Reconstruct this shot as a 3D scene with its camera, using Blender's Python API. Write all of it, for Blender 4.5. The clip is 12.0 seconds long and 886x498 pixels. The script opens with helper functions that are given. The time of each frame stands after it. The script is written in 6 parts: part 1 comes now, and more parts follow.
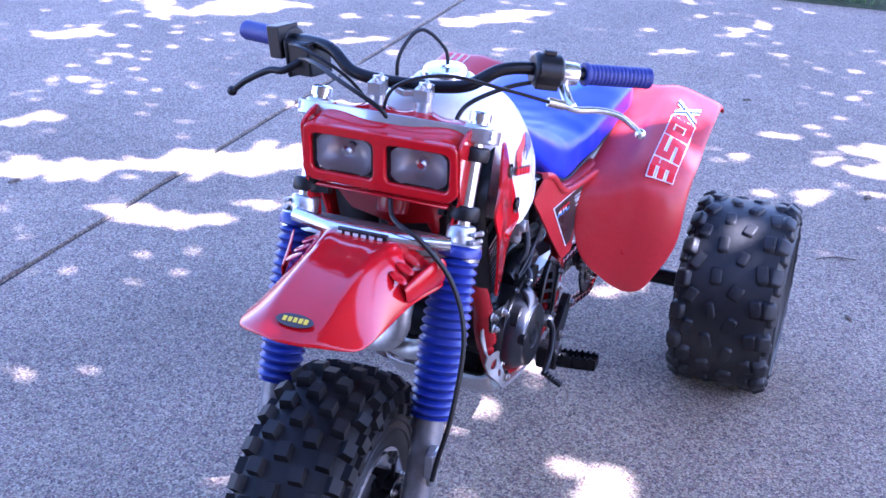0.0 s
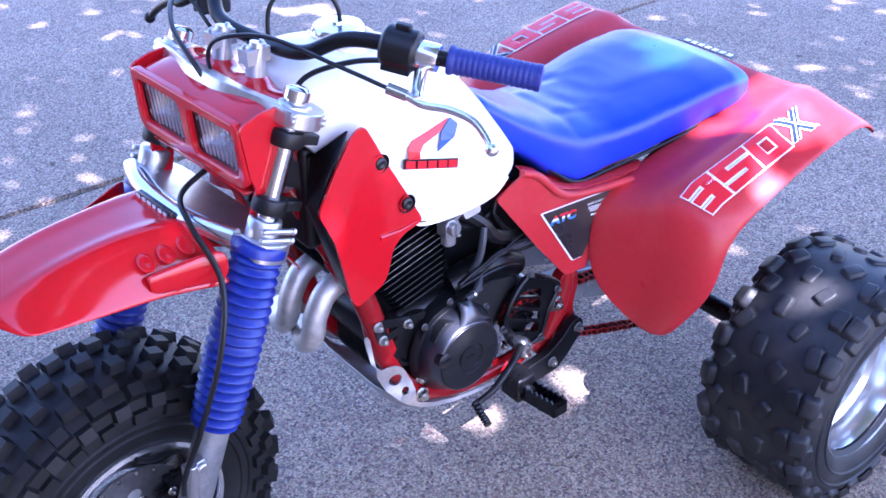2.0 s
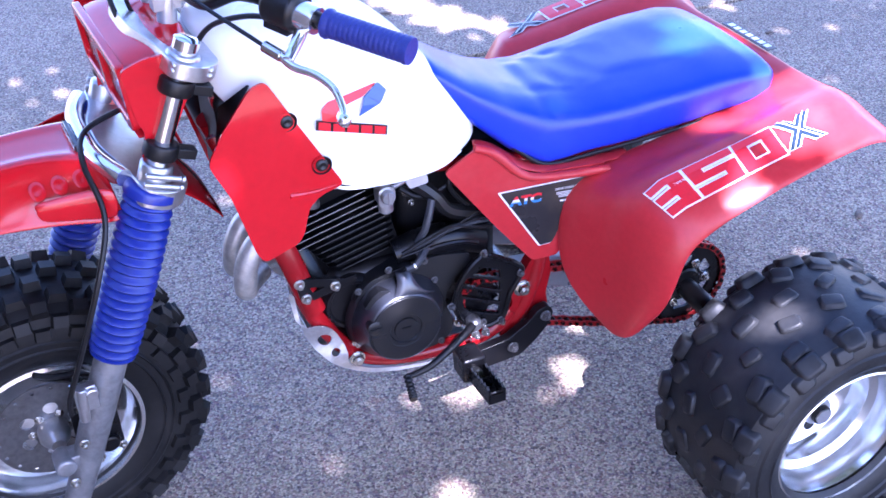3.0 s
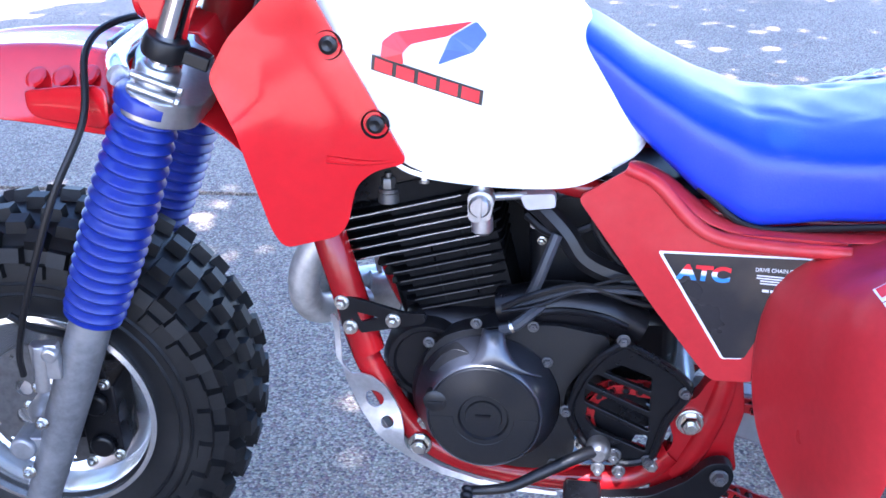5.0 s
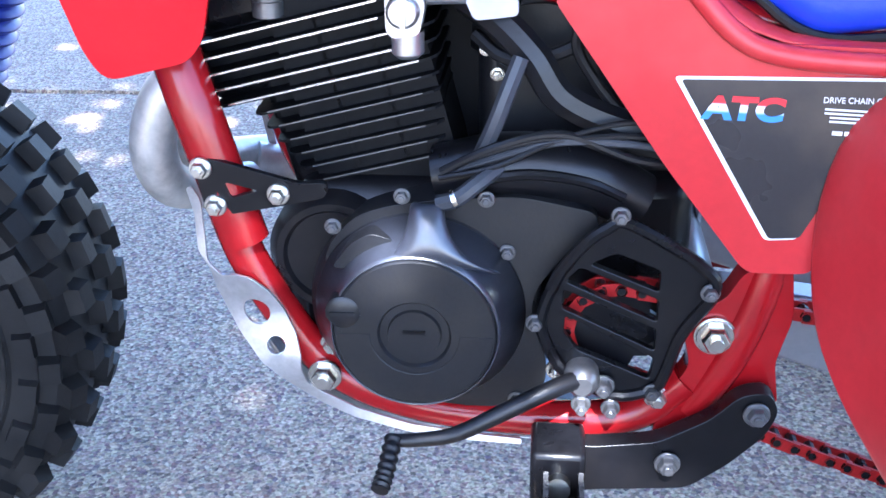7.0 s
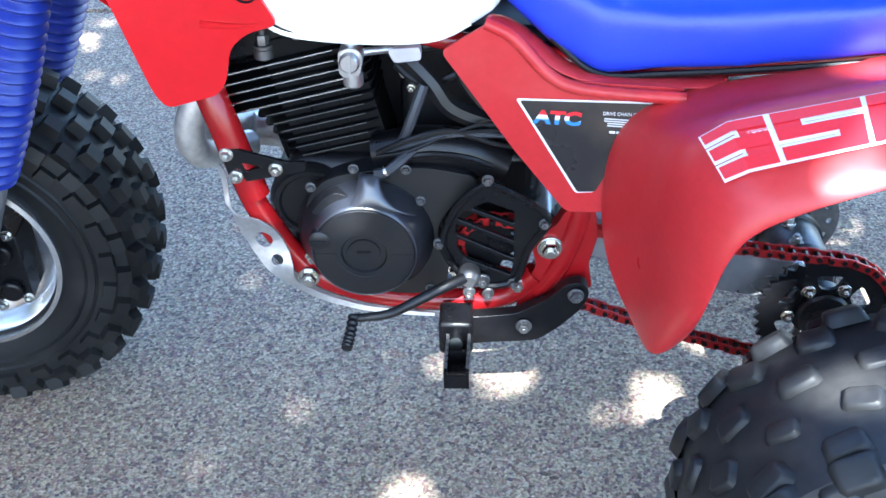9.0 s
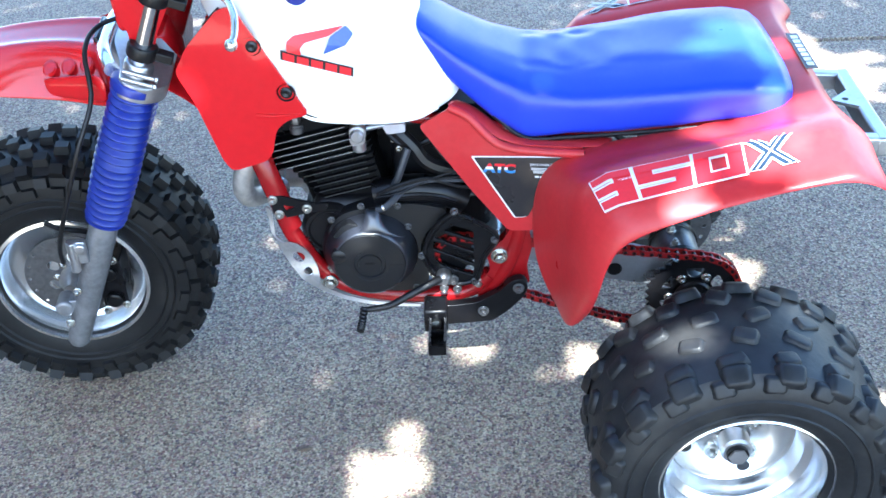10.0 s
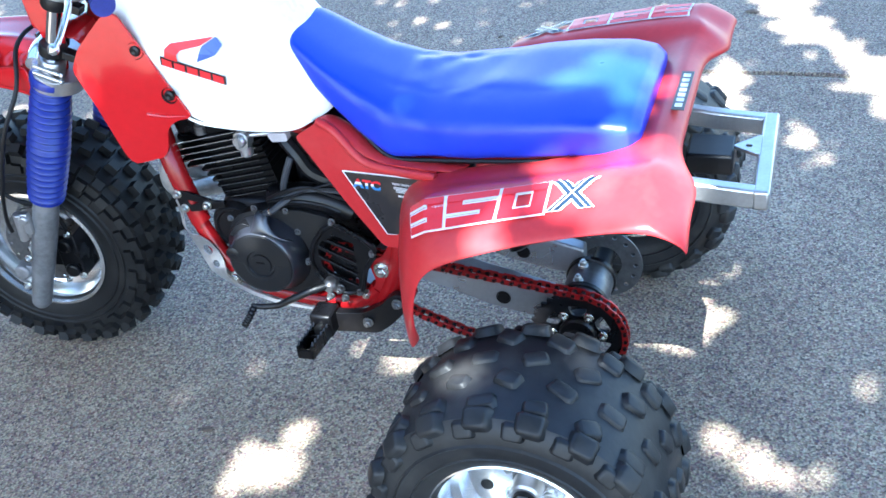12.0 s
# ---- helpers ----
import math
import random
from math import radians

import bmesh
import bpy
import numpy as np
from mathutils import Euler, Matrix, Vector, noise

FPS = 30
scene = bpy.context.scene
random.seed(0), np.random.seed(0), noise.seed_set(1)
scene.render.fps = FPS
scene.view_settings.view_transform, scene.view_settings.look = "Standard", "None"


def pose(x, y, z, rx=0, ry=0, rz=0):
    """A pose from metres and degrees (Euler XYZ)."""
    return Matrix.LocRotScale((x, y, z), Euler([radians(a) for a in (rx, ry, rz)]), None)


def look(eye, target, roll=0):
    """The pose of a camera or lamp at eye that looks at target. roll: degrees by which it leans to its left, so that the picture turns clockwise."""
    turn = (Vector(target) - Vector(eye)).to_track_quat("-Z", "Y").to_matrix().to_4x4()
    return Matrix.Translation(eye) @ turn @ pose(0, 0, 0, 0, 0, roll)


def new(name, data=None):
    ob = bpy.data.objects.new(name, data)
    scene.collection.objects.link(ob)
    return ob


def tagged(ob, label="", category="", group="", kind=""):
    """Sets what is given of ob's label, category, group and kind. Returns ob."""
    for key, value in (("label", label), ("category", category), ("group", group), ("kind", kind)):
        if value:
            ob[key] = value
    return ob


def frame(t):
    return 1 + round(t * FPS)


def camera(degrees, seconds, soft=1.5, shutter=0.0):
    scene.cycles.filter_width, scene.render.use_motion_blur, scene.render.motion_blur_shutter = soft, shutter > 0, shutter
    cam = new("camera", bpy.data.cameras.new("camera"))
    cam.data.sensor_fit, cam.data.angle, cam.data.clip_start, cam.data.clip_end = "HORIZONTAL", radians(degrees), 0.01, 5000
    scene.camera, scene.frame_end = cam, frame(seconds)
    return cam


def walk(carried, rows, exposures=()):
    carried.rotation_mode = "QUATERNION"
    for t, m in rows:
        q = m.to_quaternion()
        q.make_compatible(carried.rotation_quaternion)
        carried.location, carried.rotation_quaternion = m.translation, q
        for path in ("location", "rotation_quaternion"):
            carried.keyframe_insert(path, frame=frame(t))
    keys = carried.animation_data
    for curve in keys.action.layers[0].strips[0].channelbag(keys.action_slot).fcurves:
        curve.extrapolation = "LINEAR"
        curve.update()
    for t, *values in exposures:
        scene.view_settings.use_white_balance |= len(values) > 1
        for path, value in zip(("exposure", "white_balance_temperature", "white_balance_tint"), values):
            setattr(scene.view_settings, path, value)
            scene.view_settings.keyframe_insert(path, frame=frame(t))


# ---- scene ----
cam = camera(44.0, 12.0, soft=1.6)
PATH = [
    (0, look((-1.2299, -0.9457, 1.5710), (0.3289, -0.0891, 0.6564), 1.10)),
    (0.5, look((-1.0176, -1.1017, 1.5476), (0.4187, -0.0714, 0.6119), -0.81)),
    (1, look((-0.7990, -1.3112, 1.5552), (0.4251, -0.1017, 0.5361), -0.14)),
    (1.5, look((-0.5241, -1.3982, 1.5250), (0.5745, -0.0926, 0.4816), 0.10)),
    (2, look((-0.2567, -1.4415, 1.5442), (0.6533, -0.0119, 0.4821), -0.81)),
    (2.5, look((0.0177, -1.5688, 1.5304), (0.6666, -0.0102, 0.4581), -2.95)),
    (3, look((0.2634, -1.6207, 1.5361), (0.7220, -0.0337, 0.4086), -2.03)),
    (3.5, look((0.4510, -1.5236, 1.5357), (0.7031, 0.0762, 0.3622), -0.59)),
    (3.7, look((0.5045, -1.5089, 1.5430), (0.6836, 0.1069, 0.3781), -0.18)),
    (5.3, look((0.8796, -1.0346, 0.8659), (0.3628, 0.7655, 0.1640), -1.17)),
    (5.5, look((0.8056, -0.9138, 0.8000), (0.3641, 0.9122, 0.1139), -0.59)),
    (6, look((0.7958, -0.9045, 0.7967), (0.3813, 0.9263, 0.1067), -0.26)),
    (6.5, look((0.7909, -0.9016, 0.7971), (0.3966, 0.9205, 0.0730), -0.10)),
    (7, look((0.7919, -0.8933, 0.7909), (0.4281, 0.8658, -0.0883), -0.86)),
    (7.5, look((0.7945, -0.8851, 0.7867), (0.4637, 0.8393, -0.1708), -0.77)),
    (7.7, look((0.7970, -0.8832, 0.7862), (0.4746, 0.8328, -0.1892), -0.81)),
    (9.3, look((0.9281, -1.5444, 1.3731), (0.6799, 0.0632, 0.2094), -1.56)),
    (9.5, look((0.9328, -1.7090, 1.5024), (0.7174, -0.1057, 0.3263), -1.44)),
    (10, look((0.9888, -1.7755, 1.5254), (0.7521, -0.1517, 0.3820), -2.74)),
    (10.5, look((1.0900, -1.7782, 1.5179), (0.8379, -0.1561, 0.3754), -4.93)),
    (11, look((1.2622, -1.6589, 1.5222), (0.8843, -0.0904, 0.3403), -3.93)),
    (11.5, look((1.4464, -1.5849, 1.5339), (0.8871, -0.0372, 0.3973), -6.41)),
    (12, look((1.7601, -1.5772, 1.5099), (0.9865, -0.0993, 0.4067), -7.19)),
]
walk(cam, PATH, exposures=[(0.0, 3.16, 5050, 36), (1.6, 3.24, 5100, 35), (3.7, 3.16, 5200, 32), (5.3, 3.38, 5200, 18), (6.3, 3.36, 5200, 18), (7.0, 3.74, 5280, 15), (7.7, 3.66, 5380, 14), (9.3, 3.36, 5480, 4), (12.0, 3.14, 5420, 3)])

# ---- world, sun ----
SUN = Vector((0.10, -0.64, 0.76)).normalized()          # towards the sun
world = bpy.data.worlds.new("sky")
scene.world = world
world.use_nodes = True
wn = world.node_tree.nodes
sky = wn.new("ShaderNodeTexSky")
sky.sky_type = 'NISHITA'
sky.sun_disc = False
sky.sun_elevation = math.asin(SUN.z)
sky.sun_rotation = math.atan2(SUN.x, SUN.y)
wn["Background"].inputs["Strength"].default_value = 0.10
world.node_tree.links.new(sky.outputs[0], wn["Background"].inputs["Color"])
sun = new("sun", bpy.data.lights.new("sun", 'SUN'))
sun.data.energy = 5.0
sun.data.angle = radians(0.3)
sun.data.color = (1.0, 0.95, 0.87)
sun.matrix_world = look(SUN * 20, (0, 0, 0))

# ---- materials ----


def mat(name, col, rough=0.5, metal=0.0, scale=30.0, var=0.12, bump=0.0, coat=0.0, stain=None, stain_scale=4.0, stain_amt=0.3, rvar=0.15, bscale=None, coat_rough=0.06, spec=0.5):
    """A procedural surface: fine grain and larger stains in colour and gloss, with slight relief."""
    m = bpy.data.materials.new(name)
    m.use_nodes = True
    nt = m.node_tree
    b = nt.nodes["Principled BSDF"]
    tc = nt.nodes.new("ShaderNodeTexCoord")

    def noise_node(s, detail=6.0, rough_=0.6):
        n = nt.nodes.new("ShaderNodeTexNoise")
        n.inputs["Scale"].default_value = s
        n.inputs["Detail"].default_value = detail
        n.inputs["Roughness"].default_value = rough_
        nt.links.new(tc.outputs["Object"], n.inputs["Vector"])
        return n
    fine, wide = noise_node(scale), noise_node(stain_scale, 4.0)
    ramp = nt.nodes.new("ShaderNodeValToRGB")
    c = Vector(col[:3])
    ramp.color_ramp.elements[0].position, ramp.color_ramp.elements[1].position = 0.3, 0.7
    ramp.color_ramp.elements[0].color = (*(c * (1 - var)), 1)
    ramp.color_ramp.elements[1].color = (*[min(1, v) for v in c * (1 + var)], 1)
    nt.links.new(fine.outputs["Fac"], ramp.inputs["Fac"])
    mix = nt.nodes.new("ShaderNodeMix")
    mix.data_type = 'RGBA'
    sm = nt.nodes.new("ShaderNodeMapRange")
    sm.inputs["From Min"].default_value, sm.inputs["From Max"].default_value = 0.48, 0.72
    sm.inputs["To Max"].default_value = stain_amt
    nt.links.new(wide.outputs["Fac"], sm.inputs["Value"])
    nt.links.new(sm.outputs["Result"], mix.inputs["Factor"])
    nt.links.new(ramp.outputs["Color"], mix.inputs["A"])
    mix.inputs["B"].default_value = (*(stain if stain else c * 0.7), 1)
    nt.links.new(mix.outputs["Result"], b.inputs["Base Color"])
    rr = nt.nodes.new("ShaderNodeMapRange")
    rr.inputs["To Min"].default_value, rr.inputs["To Max"].default_value = max(0.02, rough - rvar), min(1, rough + rvar)
    nt.links.new(wide.outputs["Fac"], rr.inputs["Value"])
    nt.links.new(rr.outputs["Result"], b.inputs["Roughness"])
    b.inputs["Metallic"].default_value = metal
    b.inputs["Coat Weight"].default_value = coat
    b.inputs["Coat Roughness"].default_value = coat_rough
    b.inputs["Specular IOR Level"].default_value = spec
    if bump:
        bn = nt.nodes.new("ShaderNodeBump")
        bn.inputs["Strength"].default_value = bump
        bn.inputs["Distance"].default_value = 0.004
        src = fine if bscale is None else noise_node(bscale, 4.0)
        nt.links.new(src.outputs["Fac"], bn.inputs["Height"])
        nt.links.new(bn.outputs["Normal"], b.inputs["Normal"])
    return m


RED = mat("red_gloss_plastic", (0.47, 0.007, 0.011), 0.12, spec=0.40, coat=0.25, coat_rough=0.04, scale=60, var=0.05, bump=0.07, bscale=11, stain=(0.42, 0.012, 0.016), stain_scale=7, stain_amt=0.35, rvar=0.08)
FADED = mat("faded_red_plastic", (0.42, 0.022, 0.026), 0.34, spec=0.28, coat=0.05, coat_rough=0.22, scale=90, var=0.07, bump=0.05, bscale=25, stain=(0.50, 0.070, 0.066), stain_scale=6, stain_amt=0.55)
FRAMERED = mat("red_frame_paint", (0.235, 0.005, 0.007), 0.20, spec=0.35, coat=0.08, scale=45, var=0.08, bump=0.04, stain=(0.15, 0.012, 0.012), stain_amt=0.4, stain_scale=12)
WHITE = mat("white_tank_plastic", (0.82, 0.82, 0.80), 0.28, scale=40, var=0.015, stain=(0.74, 0.73, 0.68), stain_amt=0.3, stain_scale=6, coat=0.2)
BLUE = mat("blue_seat_vinyl", (0.016, 0.042, 0.50), 0.34, scale=420, var=0.06, bump=0.10, stain=(0.022, 0.052, 0.53), stain_scale=6, stain_amt=0.4)
GAITER = mat("blue_rubber", (0.012, 0.023, 0.21), 0.36, scale=80, var=0.10, bump=0.04, stain=(0.015, 0.026, 0.13), stain_amt=0.4, stain_scale=14)
GRIP = mat("dark_blue_grip_rubber", (0.016, 0.024, 0.17), 0.55, scale=300, var=0.15, bump=0.2)
RUBBER = mat("tyre_rubber", (0.005, 0.005, 0.0055), 0.55, spec=0.28, scale=120, var=0.25, bump=0.12, stain=(0.024, 0.022, 0.020), stain_scale=9, stain_amt=0.6)
RUBBER2 = mat("worn_tyre_rubber", (0.011, 0.0115, 0.013), 0.48, spec=0.36, scale=70, var=0.3, bump=0.16, stain=(0.042, 0.040, 0.037), stain_scale=9, stain_amt=0.8)
BLACK = mat("black_engine_paint", (0.004, 0.004, 0.005), 0.30, spec=0.26, scale=140, var=0.2, bump=0.06, stain=(0.008, 0.007, 0.007), stain_scale=15, stain_amt=0.6)
FINBLACK = mat("matt_black_fin_paint", (0.0025, 0.0025, 0.003), 0.55, scale=140, var=0.2, bump=0.06, spec=0.12)
COVER = mat("satin_black_cover", (0.0080, 0.0083, 0.0100), 0.38, spec=0.36, scale=260, var=0.18, bump=0.08, stain=(0.018, 0.016, 0.013), stain_scale=12, stain_amt=0.5)
# lighter and bluer than COVER: the sky's reflection is mixed into the colour
COVERSHEEN = mat("sky_sheen_black_casting", (0.020, 0.022, 0.030), 0.34, spec=0.85, scale=220, var=0.15, bump=0.05, coat=0.25, coat_rough=0.15)
PLASTIC = mat("black_plastic", (0.005, 0.005, 0.006), 0.42, spec=0.36, scale=200, var=0.2, bump=0.08)
HOSE = mat("greyed_rubber_hose", (0.030, 0.033, 0.040), 0.45, spec=0.4, scale=200, var=0.15, bump=0.05, stain=(0.05, 0.05, 0.055), stain_scale=20, stain_amt=0.5)
FILTER = mat("milky_plastic", (0.42, 0.40, 0.42), 0.35, scale=60, var=0.06, stain=(0.30, 0.26, 0.24), stain_scale=25, stain_amt=0.4)
CHROME = mat("chrome", (0.75, 0.75, 0.77), 0.10, metal=1.0, scale=60, var=0.03, stain=(0.5, 0.5, 0.5), stain_scale=20)
ALLOY = mat("cast_aluminium", (0.50, 0.50, 0.51), 0.34, metal=0.9, scale=120, var=0.08, bump=0.08, stain=(0.40, 0.39, 0.38), stain_scale=18, stain_amt=0.5)
BRIGHT = mat("polished_aluminium", (0.78, 0.79, 0.80), 0.20, metal=0.95, scale=70, var=0.05, bump=0.03, stain=(0.55, 0.55, 0.55), stain_scale=10, stain_amt=0.4)
SILVERP = mat("silver_paint", (0.38, 0.39, 0.41), 0.30, metal=0.75, scale=120, var=0.06, bump=0.03, stain=(0.34, 0.34, 0.34), stain_scale=9, stain_amt=0.4)
FORKGREY = mat("scuffed_grey_fork_leg", (0.20, 0.20, 0.21), 0.42, metal=0.6, scale=90, var=0.2, bump=0.06, stain=(0.34, 0.34, 0.35), stain_scale=16, stain_amt=0.6)
STEEL = mat("zinc_bolt", (0.55, 0.54, 0.50), 0.28, metal=1.0, scale=90, var=0.1)
PIPE = mat("heat_dulled_pipe", (0.50, 0.49, 0.47), 0.45, metal=0.7, scale=70, var=0.2, bump=0.12, stain=(0.72, 0.70, 0.66), stain_scale=14, stain_amt=0.7)
CHAINRED = mat("red_chain", (0.30, 0.010, 0.010), 0.35, metal=0.3, scale=200, var=0.2)
DECAL = mat("black_decal", (0.020, 0.018, 0.020), 0.30, scale=300, var=0.1, stain=(0.10, 0.075, 0.05), stain_scale=6, stain_amt=0.6)
DWHITE = mat("white_decal", (0.78, 0.78, 0.78), 0.35, scale=200, var=0.04, stain=(0.66, 0.60, 0.60), stain_scale=16)
DRED = mat("red_decal", (0.62, 0.012, 0.02), 0.35, scale=200, var=0.06)
NAVY = mat("dark_navy_decal", (0.010, 0.020, 0.040), 0.35, scale=200, var=0.08)
DBLUE = mat("navy_decal", (0.05, 0.10, 0.34), 0.35, scale=200, var=0.06)
YELLOW = mat("yellow_decal", (0.75, 0.55, 0.03), 0.4, scale=200, var=0.05)
DARKSTEEL = mat("dark_brake_steel", (0.16, 0.16, 0.165), 0.38, metal=0.8, scale=90, var=0.2, bump=0.05, stain=(0.08, 0.075, 0.07), stain_scale=18, stain_amt=0.6)
REFLECT = mat("lamp_reflector", (0.66, 0.65, 0.68), 0.42, metal=1.0, scale=30, var=0.04)
SKID = mat("scratched_bare_aluminium", (0.50, 0.50, 0.51), 0.38, metal=0.8, scale=150, var=0.12, bump=0.08, stain=(0.42, 0.41, 0.39), stain_scale=20, stain_amt=0.5)
BARK = mat("bark", (0.12, 0.085, 0.06), 0.9, scale=30, var=0.3, bump=0.6)


def glass_mat():
    m = bpy.data.materials.new("fluted_lens_glass")
    m.use_nodes = True
    nt = m.node_tree
    b = nt.nodes["Principled BSDF"]
    b.inputs["Transmission Weight"].default_value = 1.0
    b.inputs["Roughness"].default_value = 0.16
    b.inputs["IOR"].default_value = 1.2
    w = nt.nodes.new("ShaderNodeTexWave")
    w.bands_direction = 'Y'
    w.inputs["Scale"].default_value = 30
    tc = nt.nodes.new("ShaderNodeTexCoord")
    nt.links.new(tc.outputs["Object"], w.inputs["Vector"])
    bn = nt.nodes.new("ShaderNodeBump")
    bn.inputs["Strength"].default_value = 0.22
    bn.inputs["Distance"].default_value = 0.002
    nt.links.new(w.outputs["Fac"], bn.inputs["Height"])
    nt.links.new(bn.outputs["Normal"], b.inputs["Normal"])
    return m


GLASS = glass_mat()


def tricolour_mat(z0, z1):
    """Red, white and blue bands up the height of small letters."""
    m = bpy.data.materials.new("tricolour_decal")
    m.use_nodes = True
    nt = m.node_tree
    tc, sp = nt.nodes.new("ShaderNodeTexCoord"), nt.nodes.new("ShaderNodeSeparateXYZ")
    mr, ra = nt.nodes.new("ShaderNodeMapRange"), nt.nodes.new("ShaderNodeValToRGB")
    mr.inputs["From Min"].default_value, mr.inputs["From Max"].default_value = z0, z1
    nt.links.new(tc.outputs["Object"], sp.inputs["Vector"])
    nt.links.new(sp.outputs["Z"], mr.inputs["Value"])
    nt.links.new(mr.outputs["Result"], ra.inputs["Fac"])
    e = ra.color_ramp.elements
    e[0].position, e[0].color = 0.30, (0.05, 0.22, 0.55, 1)
    e[1].position, e[1].color = 0.68, (0.65, 0.02, 0.03, 1)
    k = e.new(0.45)
    k.color = (0.80, 0.80, 0.80, 1)
    k = e.new(0.60)
    k.color = (0.80, 0.80, 0.80, 1)
    nt.links.new(ra.outputs["Color"], nt.nodes["Principled BSDF"].inputs["Base Color"])
    nt.nodes["Principled BSDF"].inputs["Roughness"].default_value = 0.35
    return m


TRICOLOUR = tricolour_mat(0.5205, 0.5395)


def concrete_mat(name, lo, hi):
    m = bpy.data.materials.new(name)
    m.use_nodes = True
    nt = m.node_tree
    b = nt.nodes["Principled BSDF"]
    tc = nt.nodes.new("ShaderNodeTexCoord")

    def link(a, c):
        nt.links.new(a, c)
    vor = nt.nodes.new("ShaderNodeTexVoronoi")
    vor.inputs["Scale"].default_value = 185
    n1 = nt.nodes.new("ShaderNodeTexNoise")
    n1.inputs["Scale"].default_value = 210
    n1.inputs["Detail"].default_value = 5
    n2 = nt.nodes.new("ShaderNodeTexNoise")
    n2.inputs["Scale"].default_value = 1.6
    n2.inputs["Detail"].default_value = 7
    n3 = nt.nodes.new("ShaderNodeTexNoise")
    n3.inputs["Scale"].default_value = 14
    n3.inputs["Detail"].default_value = 6
    for n in (vor, n1, n2, n3):
        link(tc.outputs["Object"], n.inputs["Vector"])
    ramp = nt.nodes.new("ShaderNodeValToRGB")
    ramp.color_ramp.elements[0].color = (*lo, 1)
    ramp.color_ramp.elements[1].color = (*hi, 1)
    ramp.color_ramp.elements[0].position, ramp.color_ramp.elements[1].position = 0.32, 0.72
    link(n1.outputs["Fac"], ramp.inputs["Fac"])
    # single stones of the aggregate, each with its own tone
    mixs = nt.nodes.new("ShaderNodeMix")
    mixs.data_type = 'RGBA'
    mixs.blend_type = 'OVERLAY'
    mixs.inputs["Factor"].default_value = 0.80
    link(ramp.outputs["Color"], mixs.inputs["A"])
    bw = nt.nodes.new("ShaderNodeRGBToBW")
    link(vor.outputs["Color"], bw.inputs["Color"])
    hue = nt.nodes.new("ShaderNodeMix")
    hue.data_type = 'RGBA'
    hue.inputs["Factor"].default_value = 0.14
    link(bw.outputs["Val"], hue.inputs["A"])
    link(vor.outputs["Color"], hue.inputs["B"])
    link(hue.outputs["Result"], mixs.inputs["B"])
    mixw = nt.nodes.new("ShaderNodeMix")
    mixw.data_type = 'RGBA'
    mixw.blend_type = 'MULTIPLY'
    mr = nt.nodes.new("ShaderNodeMapRange")
    mr.inputs["From Min"].default_value, mr.inputs["From Max"].default_value = 0.35, 0.7
    mr.inputs["To Min"].default_value, mr.inputs["To Max"].default_value = 0.74, 1.12
    add = nt.nodes.new("ShaderNodeMath")
    add.operation = 'MULTIPLY_ADD'
    add.inputs[1].default_value = 0.35
    link(n3.outputs["Fac"], add.inputs[0])
    sc = nt.nodes.new("ShaderNodeMath")
    sc.operation = 'MULTIPLY'
    sc.inputs[1].default_value = 0.65
    link(n2.outputs["Fac"], sc.inputs[0])
    link(sc.outputs[0], add.inputs[2])
    link(add.outputs[0], mr.inputs["Value"])
    mixw.inputs["Factor"].default_value = 1.0
    link(mixs.outputs["Result"], mixw.inputs["A"])
    link(mr.outputs["Result"], mixw.inputs["B"])
    link(mixw.outputs["Result"], b.inputs["Base Color"])
    b.inputs["Roughness"].default_value = 0.85
    bn = nt.nodes.new("ShaderNodeBump")
    bn.inputs["Strength"].default_value = 0.46
    bn.inputs["Distance"].default_value = 0.003
    link(vor.outputs["Distance"], bn.inputs["Height"])
    link(bn.outputs["Normal"], b.inputs["Normal"])
    return m


CONCRETE = concrete_mat("exposed_aggregate_concrete", (0.132, 0.101, 0.074), (0.435, 0.340, 0.250))
JOINT = mat("dirty_joint_filler", (0.045, 0.040, 0.036), 0.95, scale=60, var=0.4, bump=0.6, stain=(0.10, 0.08, 0.06), stain_scale=6)
GRASSM = mat("grass_blades", (0.06, 0.12, 0.03), 0.7, scale=8, var=0.4, stain=(0.11, 0.14, 0.04))
SOIL = mat("lawn_soil", (0.05, 0.06, 0.025), 0.95, scale=20, var=0.4, bump=0.5)
# for the added, unseen wall that keeps sky light off the ground
WALL = mat("shade_wall_brown", (0.13, 0.10, 0.08), 0.9, scale=40, var=0.2, bump=0.3, stain=(0.09, 0.07, 0.055), stain_scale=2)
LEAF = mat("tree_leaf", (0.055, 0.10, 0.025), 0.55, scale=3, var=0.3)

